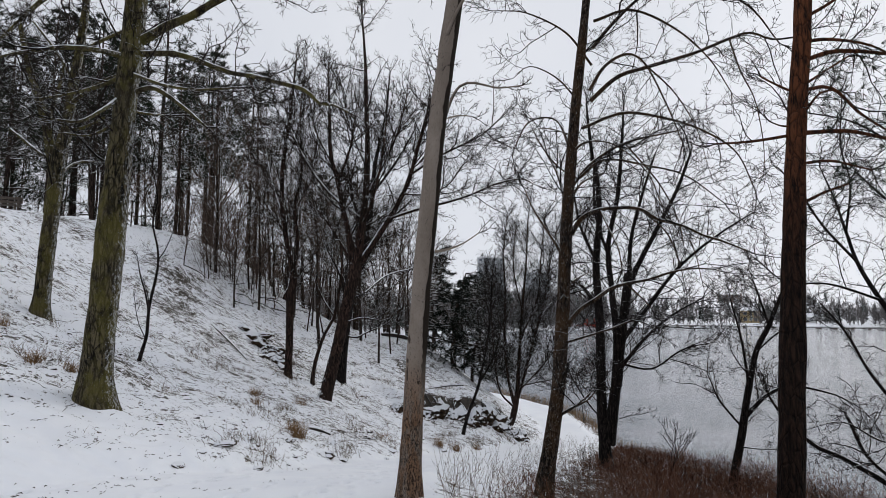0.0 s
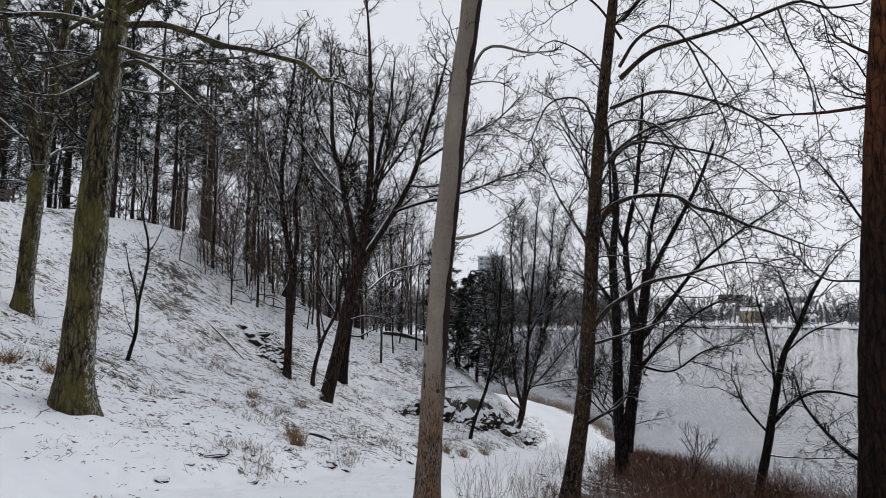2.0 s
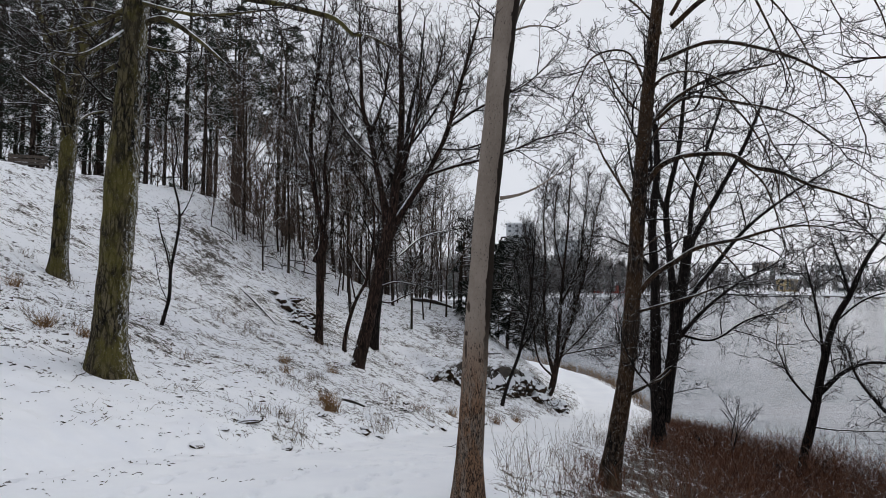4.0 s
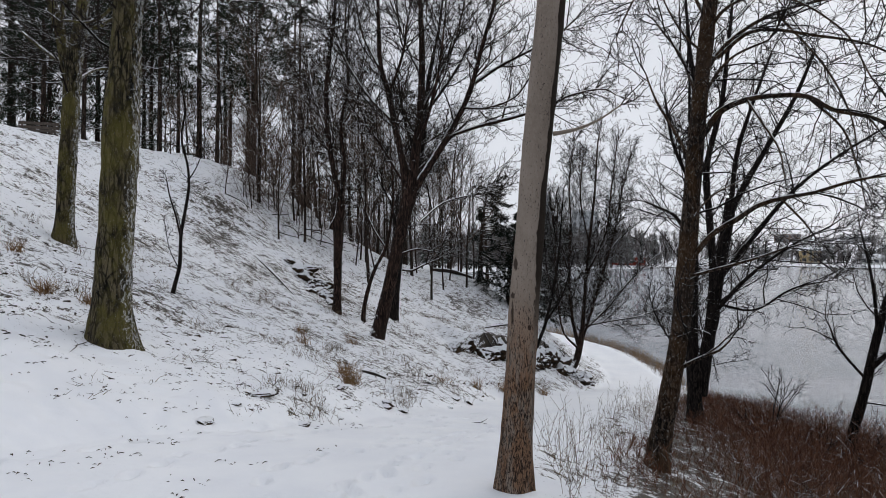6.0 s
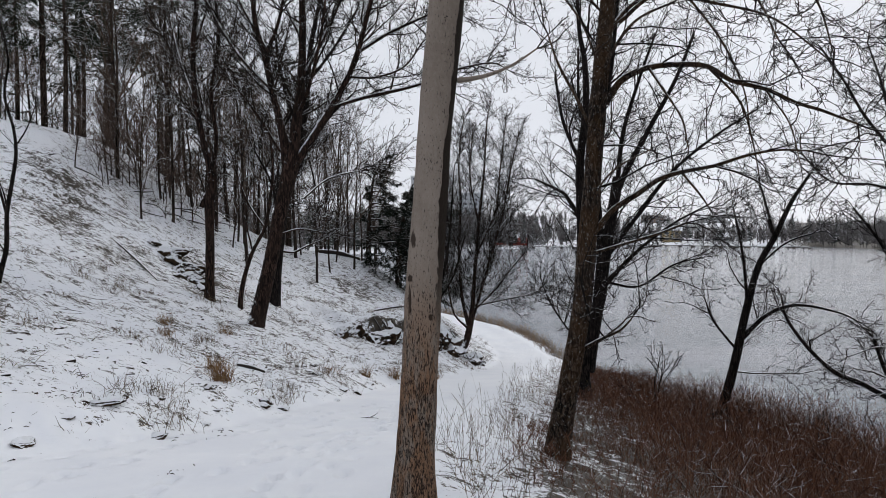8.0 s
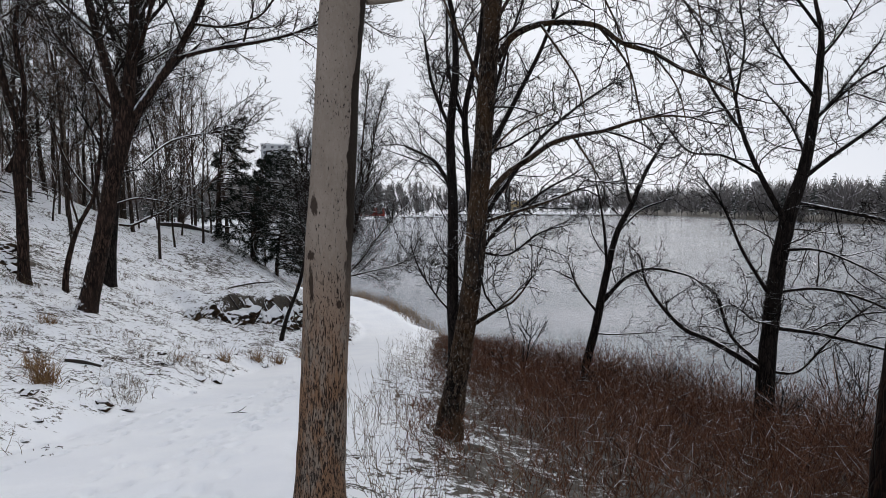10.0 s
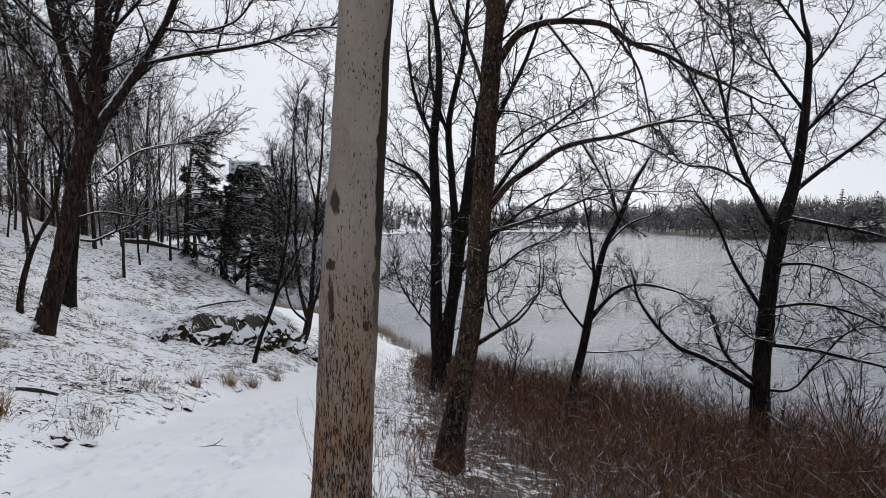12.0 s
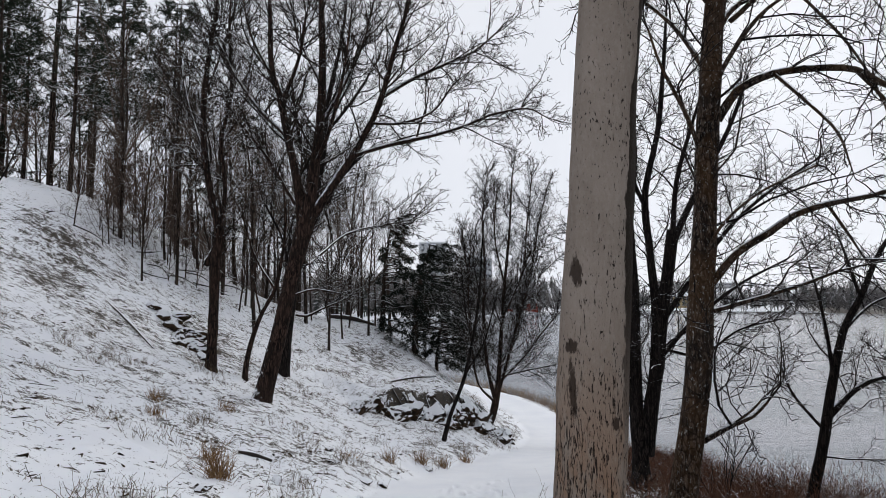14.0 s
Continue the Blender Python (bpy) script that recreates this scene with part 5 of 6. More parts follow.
def wood_tree(name, label, height, radius, seed, forks=5, low=0.3, dens=2.4, size=1.3, thin=0.0075, twigs="wood", spread=0.5, bark_kind="far"):
    """A bare tree of the background woods, at the origin."""
    rng = np.random.default_rng(seed)
    root = thing(name, (0, 0, 0), label, "bare tree")
    n = 7
    pts = wander(rng, np.array([0, 0, -0.3]), np.array([rng.normal(0, 0.08), rng.normal(0, 0.08), 1.0]), height, n, 0.06, 0.05)
    row = spline([(*p, radius * (1 - 0.93 * i / (n - 1)) + 0.004) for i, p in enumerate(pts)], 0.3)
    part("trunk", stem_mesh("trunk", row, 8, (0, 0, 0), 0.08, 0.15, seed), BARK[bark_kind], root)
    tubes = Tubes()
    sprout(rng, tubes, row, dens, size, thin, 0.15, 0.06, low, 2)
    for _ in range(forks):
        i = int(rng.uniform(low, 0.8) * len(row))
        way = across(rng, np.array([0, 0, 1.0]), rng.uniform(0.25, spread + 0.25))
        b = wander(rng, row[i, :3], way, (height - row[i, 2]) * rng.uniform(0.5, 0.95), 8, 0.09, 0.07)
        limb = np.column_stack([b, np.linspace(row[i, 3] * 0.6, 0.008, 8)])
        tubes.add(b, limb[:, 3], 6)
        sprout(rng, tubes, limb, dens * 1.1, size * 0.85, thin, 0.15, 0.06, 0.15, 2)
    part("crown", tubes.mesh("crown"), TWIG[twigs], root, "bare twigs edged with snow")
    return root


def scatter(kinds, places, group, seed):
    """Stands trees of some kinds at places (x, y, scale): the kinds themselves first, then copies."""
    rng = np.random.default_rng(seed)
    used = set()
    for n, (x, y, s) in enumerate(places):
        ob = kinds[n % len(kinds)]
        m = pose(x, y, terrain(x, y), 0, 0, float(rng.uniform(0, 360)))
        if ob.name in used:
            ob.scale = (1, 1, 1)
            c = copy_thing(ob, m)
            c.scale = (s, s, s * float(rng.uniform(0.9, 1.1)))
            c["group"] = group
        else:
            used.add(ob.name)
            ob["group"] = group
            ob.matrix_basis = m
    return None


pines = [conifer("scots_pine", "tall pine with a snowy crown on the hilltop", 13, 0.13, 31, 0.4),
         conifer("scots_pine", "slim pine with snow on its needles on the hilltop", 11.5, 0.11, 32, 0.35, -0.03, 15, 2.2),
         conifer("scots_pine", "tall pine with bare lower trunk on the hilltop", 15, 0.15, 33, 0.5, -0.02, 15, 2.9)]
scatter(pines, [(-14.4, 37, 1), (-16.6, 39, 1), (-13.2, 41, 1), (-18, 31, 0.95), (-19, 34.5, 1.05), (-20, 37, 1), (-22.5, 35, 1), (-21.8, 30.5, 0.9),
                (-17.5, 44, 1.05), (-24, 42, 1.1), (-12.2, 47, 0.95), (-26, 33, 1), (-27, 28, 0.9), (-15, 50, 1), (-21, 48, 1.1), (-18.5, 28.2, 0.75), (-30, 38, 1.1), (-10, 52, 0.9), (-8.2, 40, 0.8), (-6.0, 43, 0.85), (-5.2, 36.0, 0.7), (-7.2, 33.0, 0.62), (-11.2, 36.0, 0.85), (-15.8, 33.5, 0.9), (-12.6, 33.0, 0.7), (-24.5, 30.0, 0.95), (-29, 33, 1.0), (-13.6, 30.8, 0.72), (-16.4, 30.6, 0.85), (-10.4, 33.4, 0.75), (-20.5, 33.5, 0.95)],
        "pines on the hill", 5)

low_pine = conifer("scots_pine", "bushy dark pine with low snowy boughs on the hilltop", 9.0, 0.12, 34, 0.12, -0.03, 18, 2.6)
scatter([low_pine], [(-21, 29, 1), (-23.5, 31.5, 1), (-25.2, 28, 0.9), (-19.6, 31.8, 0.9), (-26.5, 35, 1.1), (-17.8, 35.0, 0.9), (-28.5, 31, 1.0)], "pines on the hill", 15)

woods = [wood_tree("woodland_tree", "bare woodland tree with snow-edged twigs", 9.5, 0.085, 41, 6),
         wood_tree("woodland_tree", "slender bare woodland tree on the hill", 8.0, 0.055, 42, 4, 0.25, 2.6, 1.1),
         wood_tree("woodland_tree", "spreading bare woodland tree with snow-edged twigs", 8.8, 0.075, 43, 8, 0.22, 2.2, 1.3, spread=0.7),
         wood_tree("woodland_tree", "thin many-branched bare tree", 6.2, 0.036, 44, 7, 0.12, 3.0, 0.9, spread=0.6)]
wood_rng = np.random.default_rng(8)
spots = []
for _ in range(400):
    y = wood_rng.uniform(27, 56)
    x = -y * wood_rng.uniform(0.02, 0.85) - 1.5
    s_left = curve(PATHLINE, y, 1) - x
    crest = s_left > 15.5 or (y > 31 and s_left > 6.5)
    if crest and all((x - a) ** 2 + (y - b) ** 2 > 3.2 for a, b, _ in spots):
        spots.append((x, y, wood_rng.uniform(0.75, 1.15)))
spots = spots[:44] + [(-2.8, 35.8, 0.95), (-1.4, 37.0, 0.9), (-2.0, 34.4, 0.85), (-3.6, 37.5, 1.0), (-0.4, 38.5, 0.85)]
for _ in range(12):
    y = wood_rng.uniform(28, 38)
    spots.append((wood_rng.uniform(-9.5, -2.6), y, wood_rng.uniform(0.7, 1.15)))
spots += [(-2.6, 30.5, 0.75), (-1.6, 31.8, 0.7), (-3.4, 32.6, 0.85), (-0.6, 37, 0.8), (-2.2, 36, 0.9), (-4.8, 29.5, 0.8), (-6.2, 28.0, 0.85), (-7.5, 30.5, 0.9), (-5.6, 33, 1.0), (1.2, 36.5, 0.6), (0.4, 33.0, 0.55), (-6.6, 26.2, 0.85), (-8.2, 27.4, 1.0), (-7.0, 28.8, 0.95), (-9.2, 29.6, 1.05), (-5.4, 27.0, 0.8), (-9.8, 32.0, 1.1), (-3.0, 28.6, 0.7), (-8.6, 25.4, 0.9), (-4.2, 31.4, 0.95), (-3.4, 35.4, 1.0), (-10.5, 28.2, 1.0)]
scatter(woods, spots, "bare trees of the wood", 6)

thicket = [wood_tree("thicket_bush", "brown leafless bush at the wood's edge", 3.2, 0.03, 51, 9, 0.05, 2.2, 0.9, 0.007, "thicket", 0.8),
           wood_tree("thicket_bush", "dense brown leafless bush", 2.6, 0.025, 52, 9, 0.05, 2.2, 0.8, 0.007, "thicket", 0.9)]
for ob in thicket:
    ob["category"] = "bush"
bush_spots = []
for i in range(50):
    y = float(wood_rng.uniform(28, 48))
    x = curve(PATHLINE, y, 1) - float(wood_rng.uniform(14, 24)) if y < 36 else float(wood_rng.uniform(-20, -4))
    bush_spots.append((x, y, float(wood_rng.uniform(0.7, 1.2))))
for i in range(30):
    y = float(wood_rng.uniform(25.5, 37))
    bush_spots.append((curve(PATHLINE, y, 1) - float(wood_rng.uniform(12.5, 16.5)) - 0.25 * max(30 - y, 0), y, float(wood_rng.uniform(0.35, 0.8))))
scatter(thicket, bush_spots, "bushes of the wood", 7)

shrub = wood_tree("shore_shrub", "tangled leafless shrub in the lakeside brush", 1.9, 0.012, 53, 11, 0.04, 2.6, 0.6, 0.0035, "plain", 0.95, "dark")
shrub["category"] = "shrub"
scatter([shrub], [(6.2, 17.8, 0.6), (7.0, 15.4, 0.55), (5.3, 14.2, 0.5), (8.6, 15.2, 0.6), (8.0, 19.0, 0.6), (6.6, 12.6, 0.5), (3.4, 15.6, 0.45), (10.8, 12.6, 1.0), (9.0, 10.4, 0.9), (11.4, 11.2, 1.1), (10.0, 11.8, 0.9), (8.2, 12.2, 0.7), (12.0, 13.4, 1.2), (7.6, 9.6, 0.7), (10.6, 15.0, 1.0), (11.8, 9.6, 1.0)], "shrubs on the lake bank", 9)

# the dark evergreens that lean over the shore
def shore_pine(name, label, at, height, radius, seed, reach, boughs_n, lean):
    """A low pine with layered, drooping boughs that reach out over the water."""
    rng = np.random.default_rng(seed)
    root = thing(name, at, label, "evergreen tree")
    row = spline([(0, 0, -0.3, radius * 1.2), (0.03, 0, height * 0.25, radius), (lean * 0.3, 0, height * 0.6, radius * 0.7), (lean, 0, height, 0.03)], 0.2)
    part("trunk", stem_mesh("trunk", row, 10, (0, 0, 0), 0.08, 0.2, seed), BARK["far"], root)
    wood, leaf = Tubes(), Tubes()
    for n in range(boughs_n):
        u = 0.16 + 0.84 * (n + rng.random()) / boughs_n
        at_row = row[min(int(u * len(row)), len(row) - 1), :3]
        a = rng.normal(-0.25, 1.25)
        length = reach * (1.1 - 0.75 * u) * (0.55 + 0.5 * max(math.cos(a), 0)) * rng.uniform(0.7, 1.15)
        way = np.array([math.cos(a), math.sin(a), rng.uniform(0.05, 0.4)])
        b = wander(rng, at_row, way / np.linalg.norm(way), length, 8, 0.12, -0.11)
        wood.add(b, np.linspace(0.04, 0.008, 8), 4)
        for j in range(3, 8):
            for _ in range(4):
                d = b[j] - b[j - 1]
                d /= np.linalg.norm(d)
                flat = across(rng, d, rng.uniform(0.4, 1.1)) * np.array([1, 1, 0.45])
                c = wander(rng, b[j], flat / np.linalg.norm(flat), length * rng.uniform(0.12, 0.3), 4, 0.15, -0.04)
                wood.add(c, np.linspace(0.009, 0.004, 4), 3)
                e = c[-1] - c[-2]
                for k in (1, 2, 3):
                    needles(rng, leaf, c[k], e / np.linalg.norm(e), 0.14, 8, 0.012)
    part("crown", wood.mesh("crown"), BARK["far"], root)
    part("foliage", leaf.mesh("foliage"), TWIG["yew"], root, "dark needles with a little snow")


for x, y, height, radius, seed, reach, count, lean in ((0.5, 33.6, 5.0, 0.14, 61, 4.3, 84, 0.7), (1.5, 33.4, 3.0, 0.08, 62, 2.6, 40, 0.6), (-1.0, 34.8, 5.2, 0.12, 65, 2.8, 40, 0.4)):
    shore_pine("juniper_tree", "dark evergreen leaning over the shore, dusted with snow" if height > 4 else "small low dark evergreen beside a larger one",
               (x, y, terrain(x, y)), height, radius, seed, reach, count, lean)


# ---- brush, weeds and dead grass ----
def stuff(name, tubes, material, label, category):
    tagged(part(name, tubes.mesh(name), material), label, category, kind="stuff")


def brush():
    rng = np.random.default_rng(71)
    t, pale = Tubes(), Tubes()
    made = 0
    while made < 18500:
        y = rng.uniform(2.5, 27)
        edge, shore = curve(PATHLINE, y, 1) + half_width(y), curve(SHORE, y, 1)
        x = edge + (shore - edge) * rng.random() ** 0.85
        off = x - edge
        if off < 1.05 + 0.5 * noise.noise(Vector((x, y, 0))) + 2 * smooth(8.5, 6, y):
            continue
        if noise.noise(Vector((x * 0.8, y * 0.8, 5))) < -0.3:
            continue
        made += 1
        h = (0.24 + 0.62 * smooth(0.8, 4, off) + 0.5 * smooth(4, 8, off)) * rng.uniform(0.5, 1.3) * (0.85 + 0.5 * noise.noise(Vector((x * 0.6, y * 0.6, 11))))
        z = terrain(x, y)
        way = np.array([rng.normal(0, 0.3), rng.normal(0, 0.3), 1.0])
        b = wander(rng, np.array([x, y, z - 0.03]), way / np.linalg.norm(way), h, 4, 0.2, 0.03)
        t.add(b, np.linspace(0.0036, 0.0018, 4), 2)
        for _ in range(9):
            i = rng.integers(1, 4)
            d = b[i] - b[i - 1]
            at = b[i] - d * rng.random()
            c = wander(rng, at, across(rng, d / np.linalg.norm(d), rng.uniform(0.4, 0.95)), h * rng.uniform(0.15, 0.42), 2, 0.2, 0.03)
            t.add(c, [0.0025, 0.0014], 2)
    stuff("brush", t, TWIG["brush"], "dense reddish-brown leafless brush on the lake bank", "brush")
    # pale dry weeds between the path and the brush
    for _ in range(1100):
        y = rng.uniform(7.2, 27)
        edge = curve(PATHLINE, y, 1) + half_width(y)
        x = edge + abs(rng.normal(0.3, 0.9)) + 0.25
        if noise.noise(Vector((x * 1.3, y * 1.3, 4))) < -0.05:
            continue
        h = rng.uniform(0.15, 0.65)
        way = np.array([rng.normal(0, 0.25), rng.normal(0, 0.25), 1.0])
        b = wander(rng, np.array([x, y, terrain(x, y) - 0.02]), way / np.linalg.norm(way), h, 4, 0.15, 0.0)
        pale.add(b, np.linspace(0.0022, 0.0012, 4), 3)
        for _ in range(3):
            i = rng.integers(1, 4)
            d = b[i] - b[i - 1]
            c = wander(rng, b[i], across(rng, d / np.linalg.norm(d), 0.6), h * 0.25, 3, 0.15, 0.04)
            pale.add(c, [0.0018, 0.0016, 0.001], 2)
    stuff("dry_weeds", pale, TWIG["weed"], "dry pale weeds along the path's edge", "weeds")


def slope_grass():
    rng = np.random.default_rng(72)
    t, litter, weeds = Tubes(), Tubes(), Tubes()
    clumps = 0
    while clumps < 800:
        y = rng.uniform(9, 34)
        edge = curve(PATHLINE, y, 1) - half_width(y)
        x = edge - rng.uniform(0.05, 1) ** 1.3 * 17
        k = noise.noise(Vector((x * 0.7, y * 0.7, 9)))
        if rng.random() > 0.45 + 0.8 * k:
            continue
        clumps += 1
        z = terrain(x, y)
        for _ in range(int(rng.integers(5, 16))):
            h = rng.uniform(0.05, 0.24)
            way = np.array([rng.normal(0, 0.7), rng.normal(0, 0.7) - 0.2, 0.8])
            b = wander(rng, np.array([x + rng.normal(0, 0.09), y + rng.normal(0, 0.09), z - 0.02]), way / np.linalg.norm(way), h, 3, 0.2, -0.2)
            t.add(b, [0.0032, 0.0028, 0.0015], 2)
    for _ in range(3600):
        y = rng.uniform(9.5, 32)
        edge = curve(PATHLINE, y, 1) - half_width(y)
        x = edge - rng.uniform(0.02, 1) * 16 - 0.15
        z = terrain(x, y)
        a, l = rng.uniform(0, 6.28), rng.uniform(0.02, 0.11) if rng.random() < 0.93 else rng.uniform(0.2, 0.5)
        d = np.array([math.cos(a), math.sin(a), 0.0])
        p0, p1 = np.array([x, y, 0]), np.array([x, y, 0]) + d * l
        p0[2], p1[2] = z - 0.004, terrain(p1[0], p1[1]) - 0.002
        mid = (p0 + p1) / 2 + rng.normal(0, 0.025, 3) * np.array([1, 1, 0.3])
        r = rng.uniform(0.004, 0.02) if l < 0.17 else 0.006
        litter.add(np.array([p0, mid, p1]), [r * 0.6, r, r * 0.4], 4)
    # upright dry weeds in loose clumps on the slope
    clumps = 0
    while clumps < 150:
        y = rng.uniform(10.5, 27)
        x = curve(PATHLINE, y, 1) - half_width(y) - 0.2 - rng.random() ** 1.6 * 9
        if noise.noise(Vector((x * 0.5, y * 0.5, 14))) < -0.1:
            continue
        clumps += 1
        tall = rng.uniform(0.09, 0.27)
        for _ in range(int(rng.integers(10, 30))):
            p = np.array([x + rng.normal(0, 0.12), y + rng.normal(0, 0.1), 0.0])
            p[2] = terrain(p[0], p[1]) - 0.02
            way = np.array([rng.normal(0, 0.3), rng.normal(0, 0.3), 1.0])
            b = wander(rng, p, way / np.linalg.norm(way), tall * rng.uniform(0.5, 1.1), 4, 0.16, -0.03)
            weeds.add(b, [0.0028, 0.0026, 0.0022, 0.0014], 3)
            for _ in range(3):
                i = rng.integers(1, 4)
                d = b[i] - b[i - 1]
                weeds.add(wander(rng, b[i], across(rng, d / np.linalg.norm(d), 0.6), tall * 0.25, 3, 0.15, 0.0), [0.0024, 0.002, 0.0012], 2)
    stuff("slope_weeds", weeds, TWIG["weed"], "dry grey-brown weeds standing in the snow of the slope", "weeds")
    # sparse leaf tips and specks on the flat snow beside the path
    for _ in range(520):
        y = rng.uniform(6.4, 11.5)
        x = -rng.uniform(2.2, 8.5)
        if noise.noise(Vector((x * 0.8, y * 0.8, 6))) < 0.0:
            continue
        z = terrain(x, y)
        for _ in range(int(rng.integers(1, 5))):
            a, l = rng.uniform(0, 6.28), rng.uniform(0.02, 0.07)
            p = np.array([x + rng.normal(0, 0.06), y + rng.normal(0, 0.06), z - 0.002])
            litter.add(np.array([p, p + np.array([math.cos(a) * l * 0.5, math.sin(a) * l * 0.5, 0.008]), p + np.array([math.cos(a) * l, math.sin(a) * l, 0.0])]), [0.002, 0.0045, 0.002], 4)
    stuff("dead_grass", t, TWIG["grass"], "flattened dead grass poking through the snow", "grass")
    stuff("fallen_twigs", litter, TWIG["litter"], "dark fallen twigs and leaf litter on the snow", "twigs")


def tussock(x, y, height, blades, seed, label):
    rng = np.random.default_rng(seed)
    t = Tubes()
    for _ in range(blades):
        way = np.array([rng.normal(0, 0.4), rng.normal(0, 0.4), 1.0])
        b = wander(rng, np.array([rng.normal(0, 0.07), rng.normal(0, 0.07), -0.03]), way / np.linalg.norm(way), height * rng.uniform(0.5, 1.1), 5, 0.12, -0.09)
        t.add(b, np.linspace(0.0045, 0.0015, 5), 3)
    ob = part("grass_tussock", t.mesh("grass_tussock"), TWIG["tussock"])
    ob.location = (x, y, terrain(x, y))
    tagged(ob, label, "grass tussock", "tussocks on the slope")


def reeds():
    rng = np.random.default_rng(73)
    t = Tubes()
    for _ in range(2600):
        y = rng.uniform(22, 46)
        x = curve(SHORE, y, 1) + rng.normal(-0.15, 0.35)
        if noise.noise(Vector((x * 0.5, y * 0.5, 2))) < -0.15:
            continue
        z = max(terrain(x, y), WATER - 0.3)
        way = np.array([rng.normal(0, 0.2), rng.normal(0, 0.2), 1.0])
        t.add(wander(rng, np.array([x, y, z - 0.05]), way / np.linalg.norm(way), rng.uniform(0.25, 0.7), 4, 0.1, -0.03), [0.006, 0.005, 0.004, 0.002], 3)
    stuff("reeds", t, TWIG["reed"], "straw-coloured dry reeds along the waterline", "reeds")


brush()
slope_grass()
reeds()
for n, (x, y, h, b) in enumerate([(-2.95, 13.1, 0.38, 150), (-3.3, 14.0, 0.3, 90), (-7.3, 11.5, 0.3, 110), (-6.8, 11.8, 0.25, 80), (-4.6, 15.6, 0.26, 70), (-4.9, 16.4, 0.28, 70),
                                  (-0.9, 17.6, 0.32, 80), (-0.2, 18.4, 0.36, 100), (0.3, 18.9, 0.33, 90), (1.0, 20.2, 0.28, 70), (-1.6, 16.6, 0.25, 60), (-3.9, 17.3, 0.3, 60), (-9.0, 13.0, 0.3, 70)]):
    tussock(x, y, h, b, 200 + n, "straw-coloured grass tussock on the snowy slope")


# ---- rocks and fallen wood ----
def boulder(x, y, size, seed, sink=0.3, turn=0.0, label="dark rock of the outcrop capped with snow", group="rocks of the outcrop"):
    bm = bmesh.new()
    bmesh.ops.create_icosphere(bm, subdivisions=4, radius=1)
    rng = np.random.default_rng(300 + seed)
    cuts = [(Vector(rng.normal(0, 1, 3)).normalized(), float(rng.uniform(0.38, 0.8))) for _ in range(20)]
    for v in bm.verts:
        q = v.co.copy()
        c = q * (1 + 0.25 * noise.noise(q * 1.3 + Vector((seed * 3.7, 0, 0))))
        for way, reach in cuts:
            over = c.dot(way) - reach
            if over > 0:
                c -= way * over
        c *= 1 + 0.16 * noise.noise(q * 3.1 + Vector((0, seed, 0))) + 0.12 * noise.noise(q * 8 + Vector((seed, 0, 0)))
        v.co = Vector((c.x * size[0], c.y * size[1], c.z * size[2])) * 1.25
    ob = part("rock", bm, ROCK)
    for p in ob.data.polygons:
        p.use_smooth = True
    ob.matrix_basis = pose(x, y, terrain(x, y) + size[2] * (1 - 2 * sink) - size[2] * 0.1, 0, 0, turn)
    return tagged(ob, label, "rock", group)


rock_rng = np.random.default_rng(91)
for n in range(54):
    u = (n + rock_rng.uniform(-0.9, 0.9)) / 53
    size = float(rock_rng.uniform(0.14, 0.44)) * (0.75 + 0.7 * math.sin(math.pi * min(max(u, 0.08), 0.95)))
    boulder(-1.5 + 4.9 * u + float(rock_rng.normal(0, 0.1)), 22.3 + 3.7 * u + float(rock_rng.normal(-0.05, 0.3)), (size, size * float(rock_rng.uniform(0.6, 0.9)), size * float(rock_rng.uniform(0.55, 0.95))),
            n + 1, float(rock_rng.uniform(0.34, 0.5)), float(rock_rng.uniform(0, 180)))
boulder(-6.4, 23.0, (1.0, 0.35, 0.22), 8, 0.5, -40, "dark flat rock in the slope, snow on top", "rocks in the slope")
boulder(-5.9, 22.1, (0.6, 0.3, 0.2), 9, 0.5, -45, "dark flat rock in the slope, snow on top", "rocks in the slope")
boulder(-7.2, 24.2, (0.8, 0.4, 0.22), 10, 0.5, -30, "dark flat rock in the slope, snow on top", "rocks in the slope")
for n, (x, y, a, b, c, turn) in enumerate(((-7.3, 23.7, 0.5, 0.28, 0.3, -50), (-6.9, 23.2, 0.55, 0.25, 0.32, -42), (-6.5, 22.6, 0.42, 0.24, 0.28, -55), (-6.15, 22.3, 0.5, 0.26, 0.26, -38),
                                           (-5.75, 21.75, 0.45, 0.22, 0.24, -48), (-5.5, 21.3, 0.3, 0.2, 0.2, -30), (-7.8, 24.1, 0.4, 0.22, 0.22, -35), (-6.2, 21.7, 0.26, 0.2, 0.18, 10))):
    boulder(x, y, (a, b, c), 20 + n, 0.42, turn, "dark broken rock showing through the snowy slope", "rocks in the slope")
boulder(-3.6, 10.7, (0.2, 0.1, 0.07), 11, 0.35, 5, "small dark stone at the path's edge", "stones by the path")
stone_rng = np.random.default_rng(97)
for n in range(22):
    y = float(stone_rng.uniform(9.5, 19))
    x = curve(PATHLINE, y, 1) - half_width(y) - abs(float(stone_rng.normal(0.35, 0.5)))
    a = float(stone_rng.uniform(0.04, 0.11))
    boulder(x, y, (a * 1.5, a, a * 0.6), 40 + n, 0.4, float(stone_rng.uniform(0, 180)), "small dark stone at the path's edge", "stones by the path")
boulder(-1.25, 15.4, (0.12, 0.1, 0.08), 12, 0.35, 5, "small dark stone at the path's edge", "stones by the path")


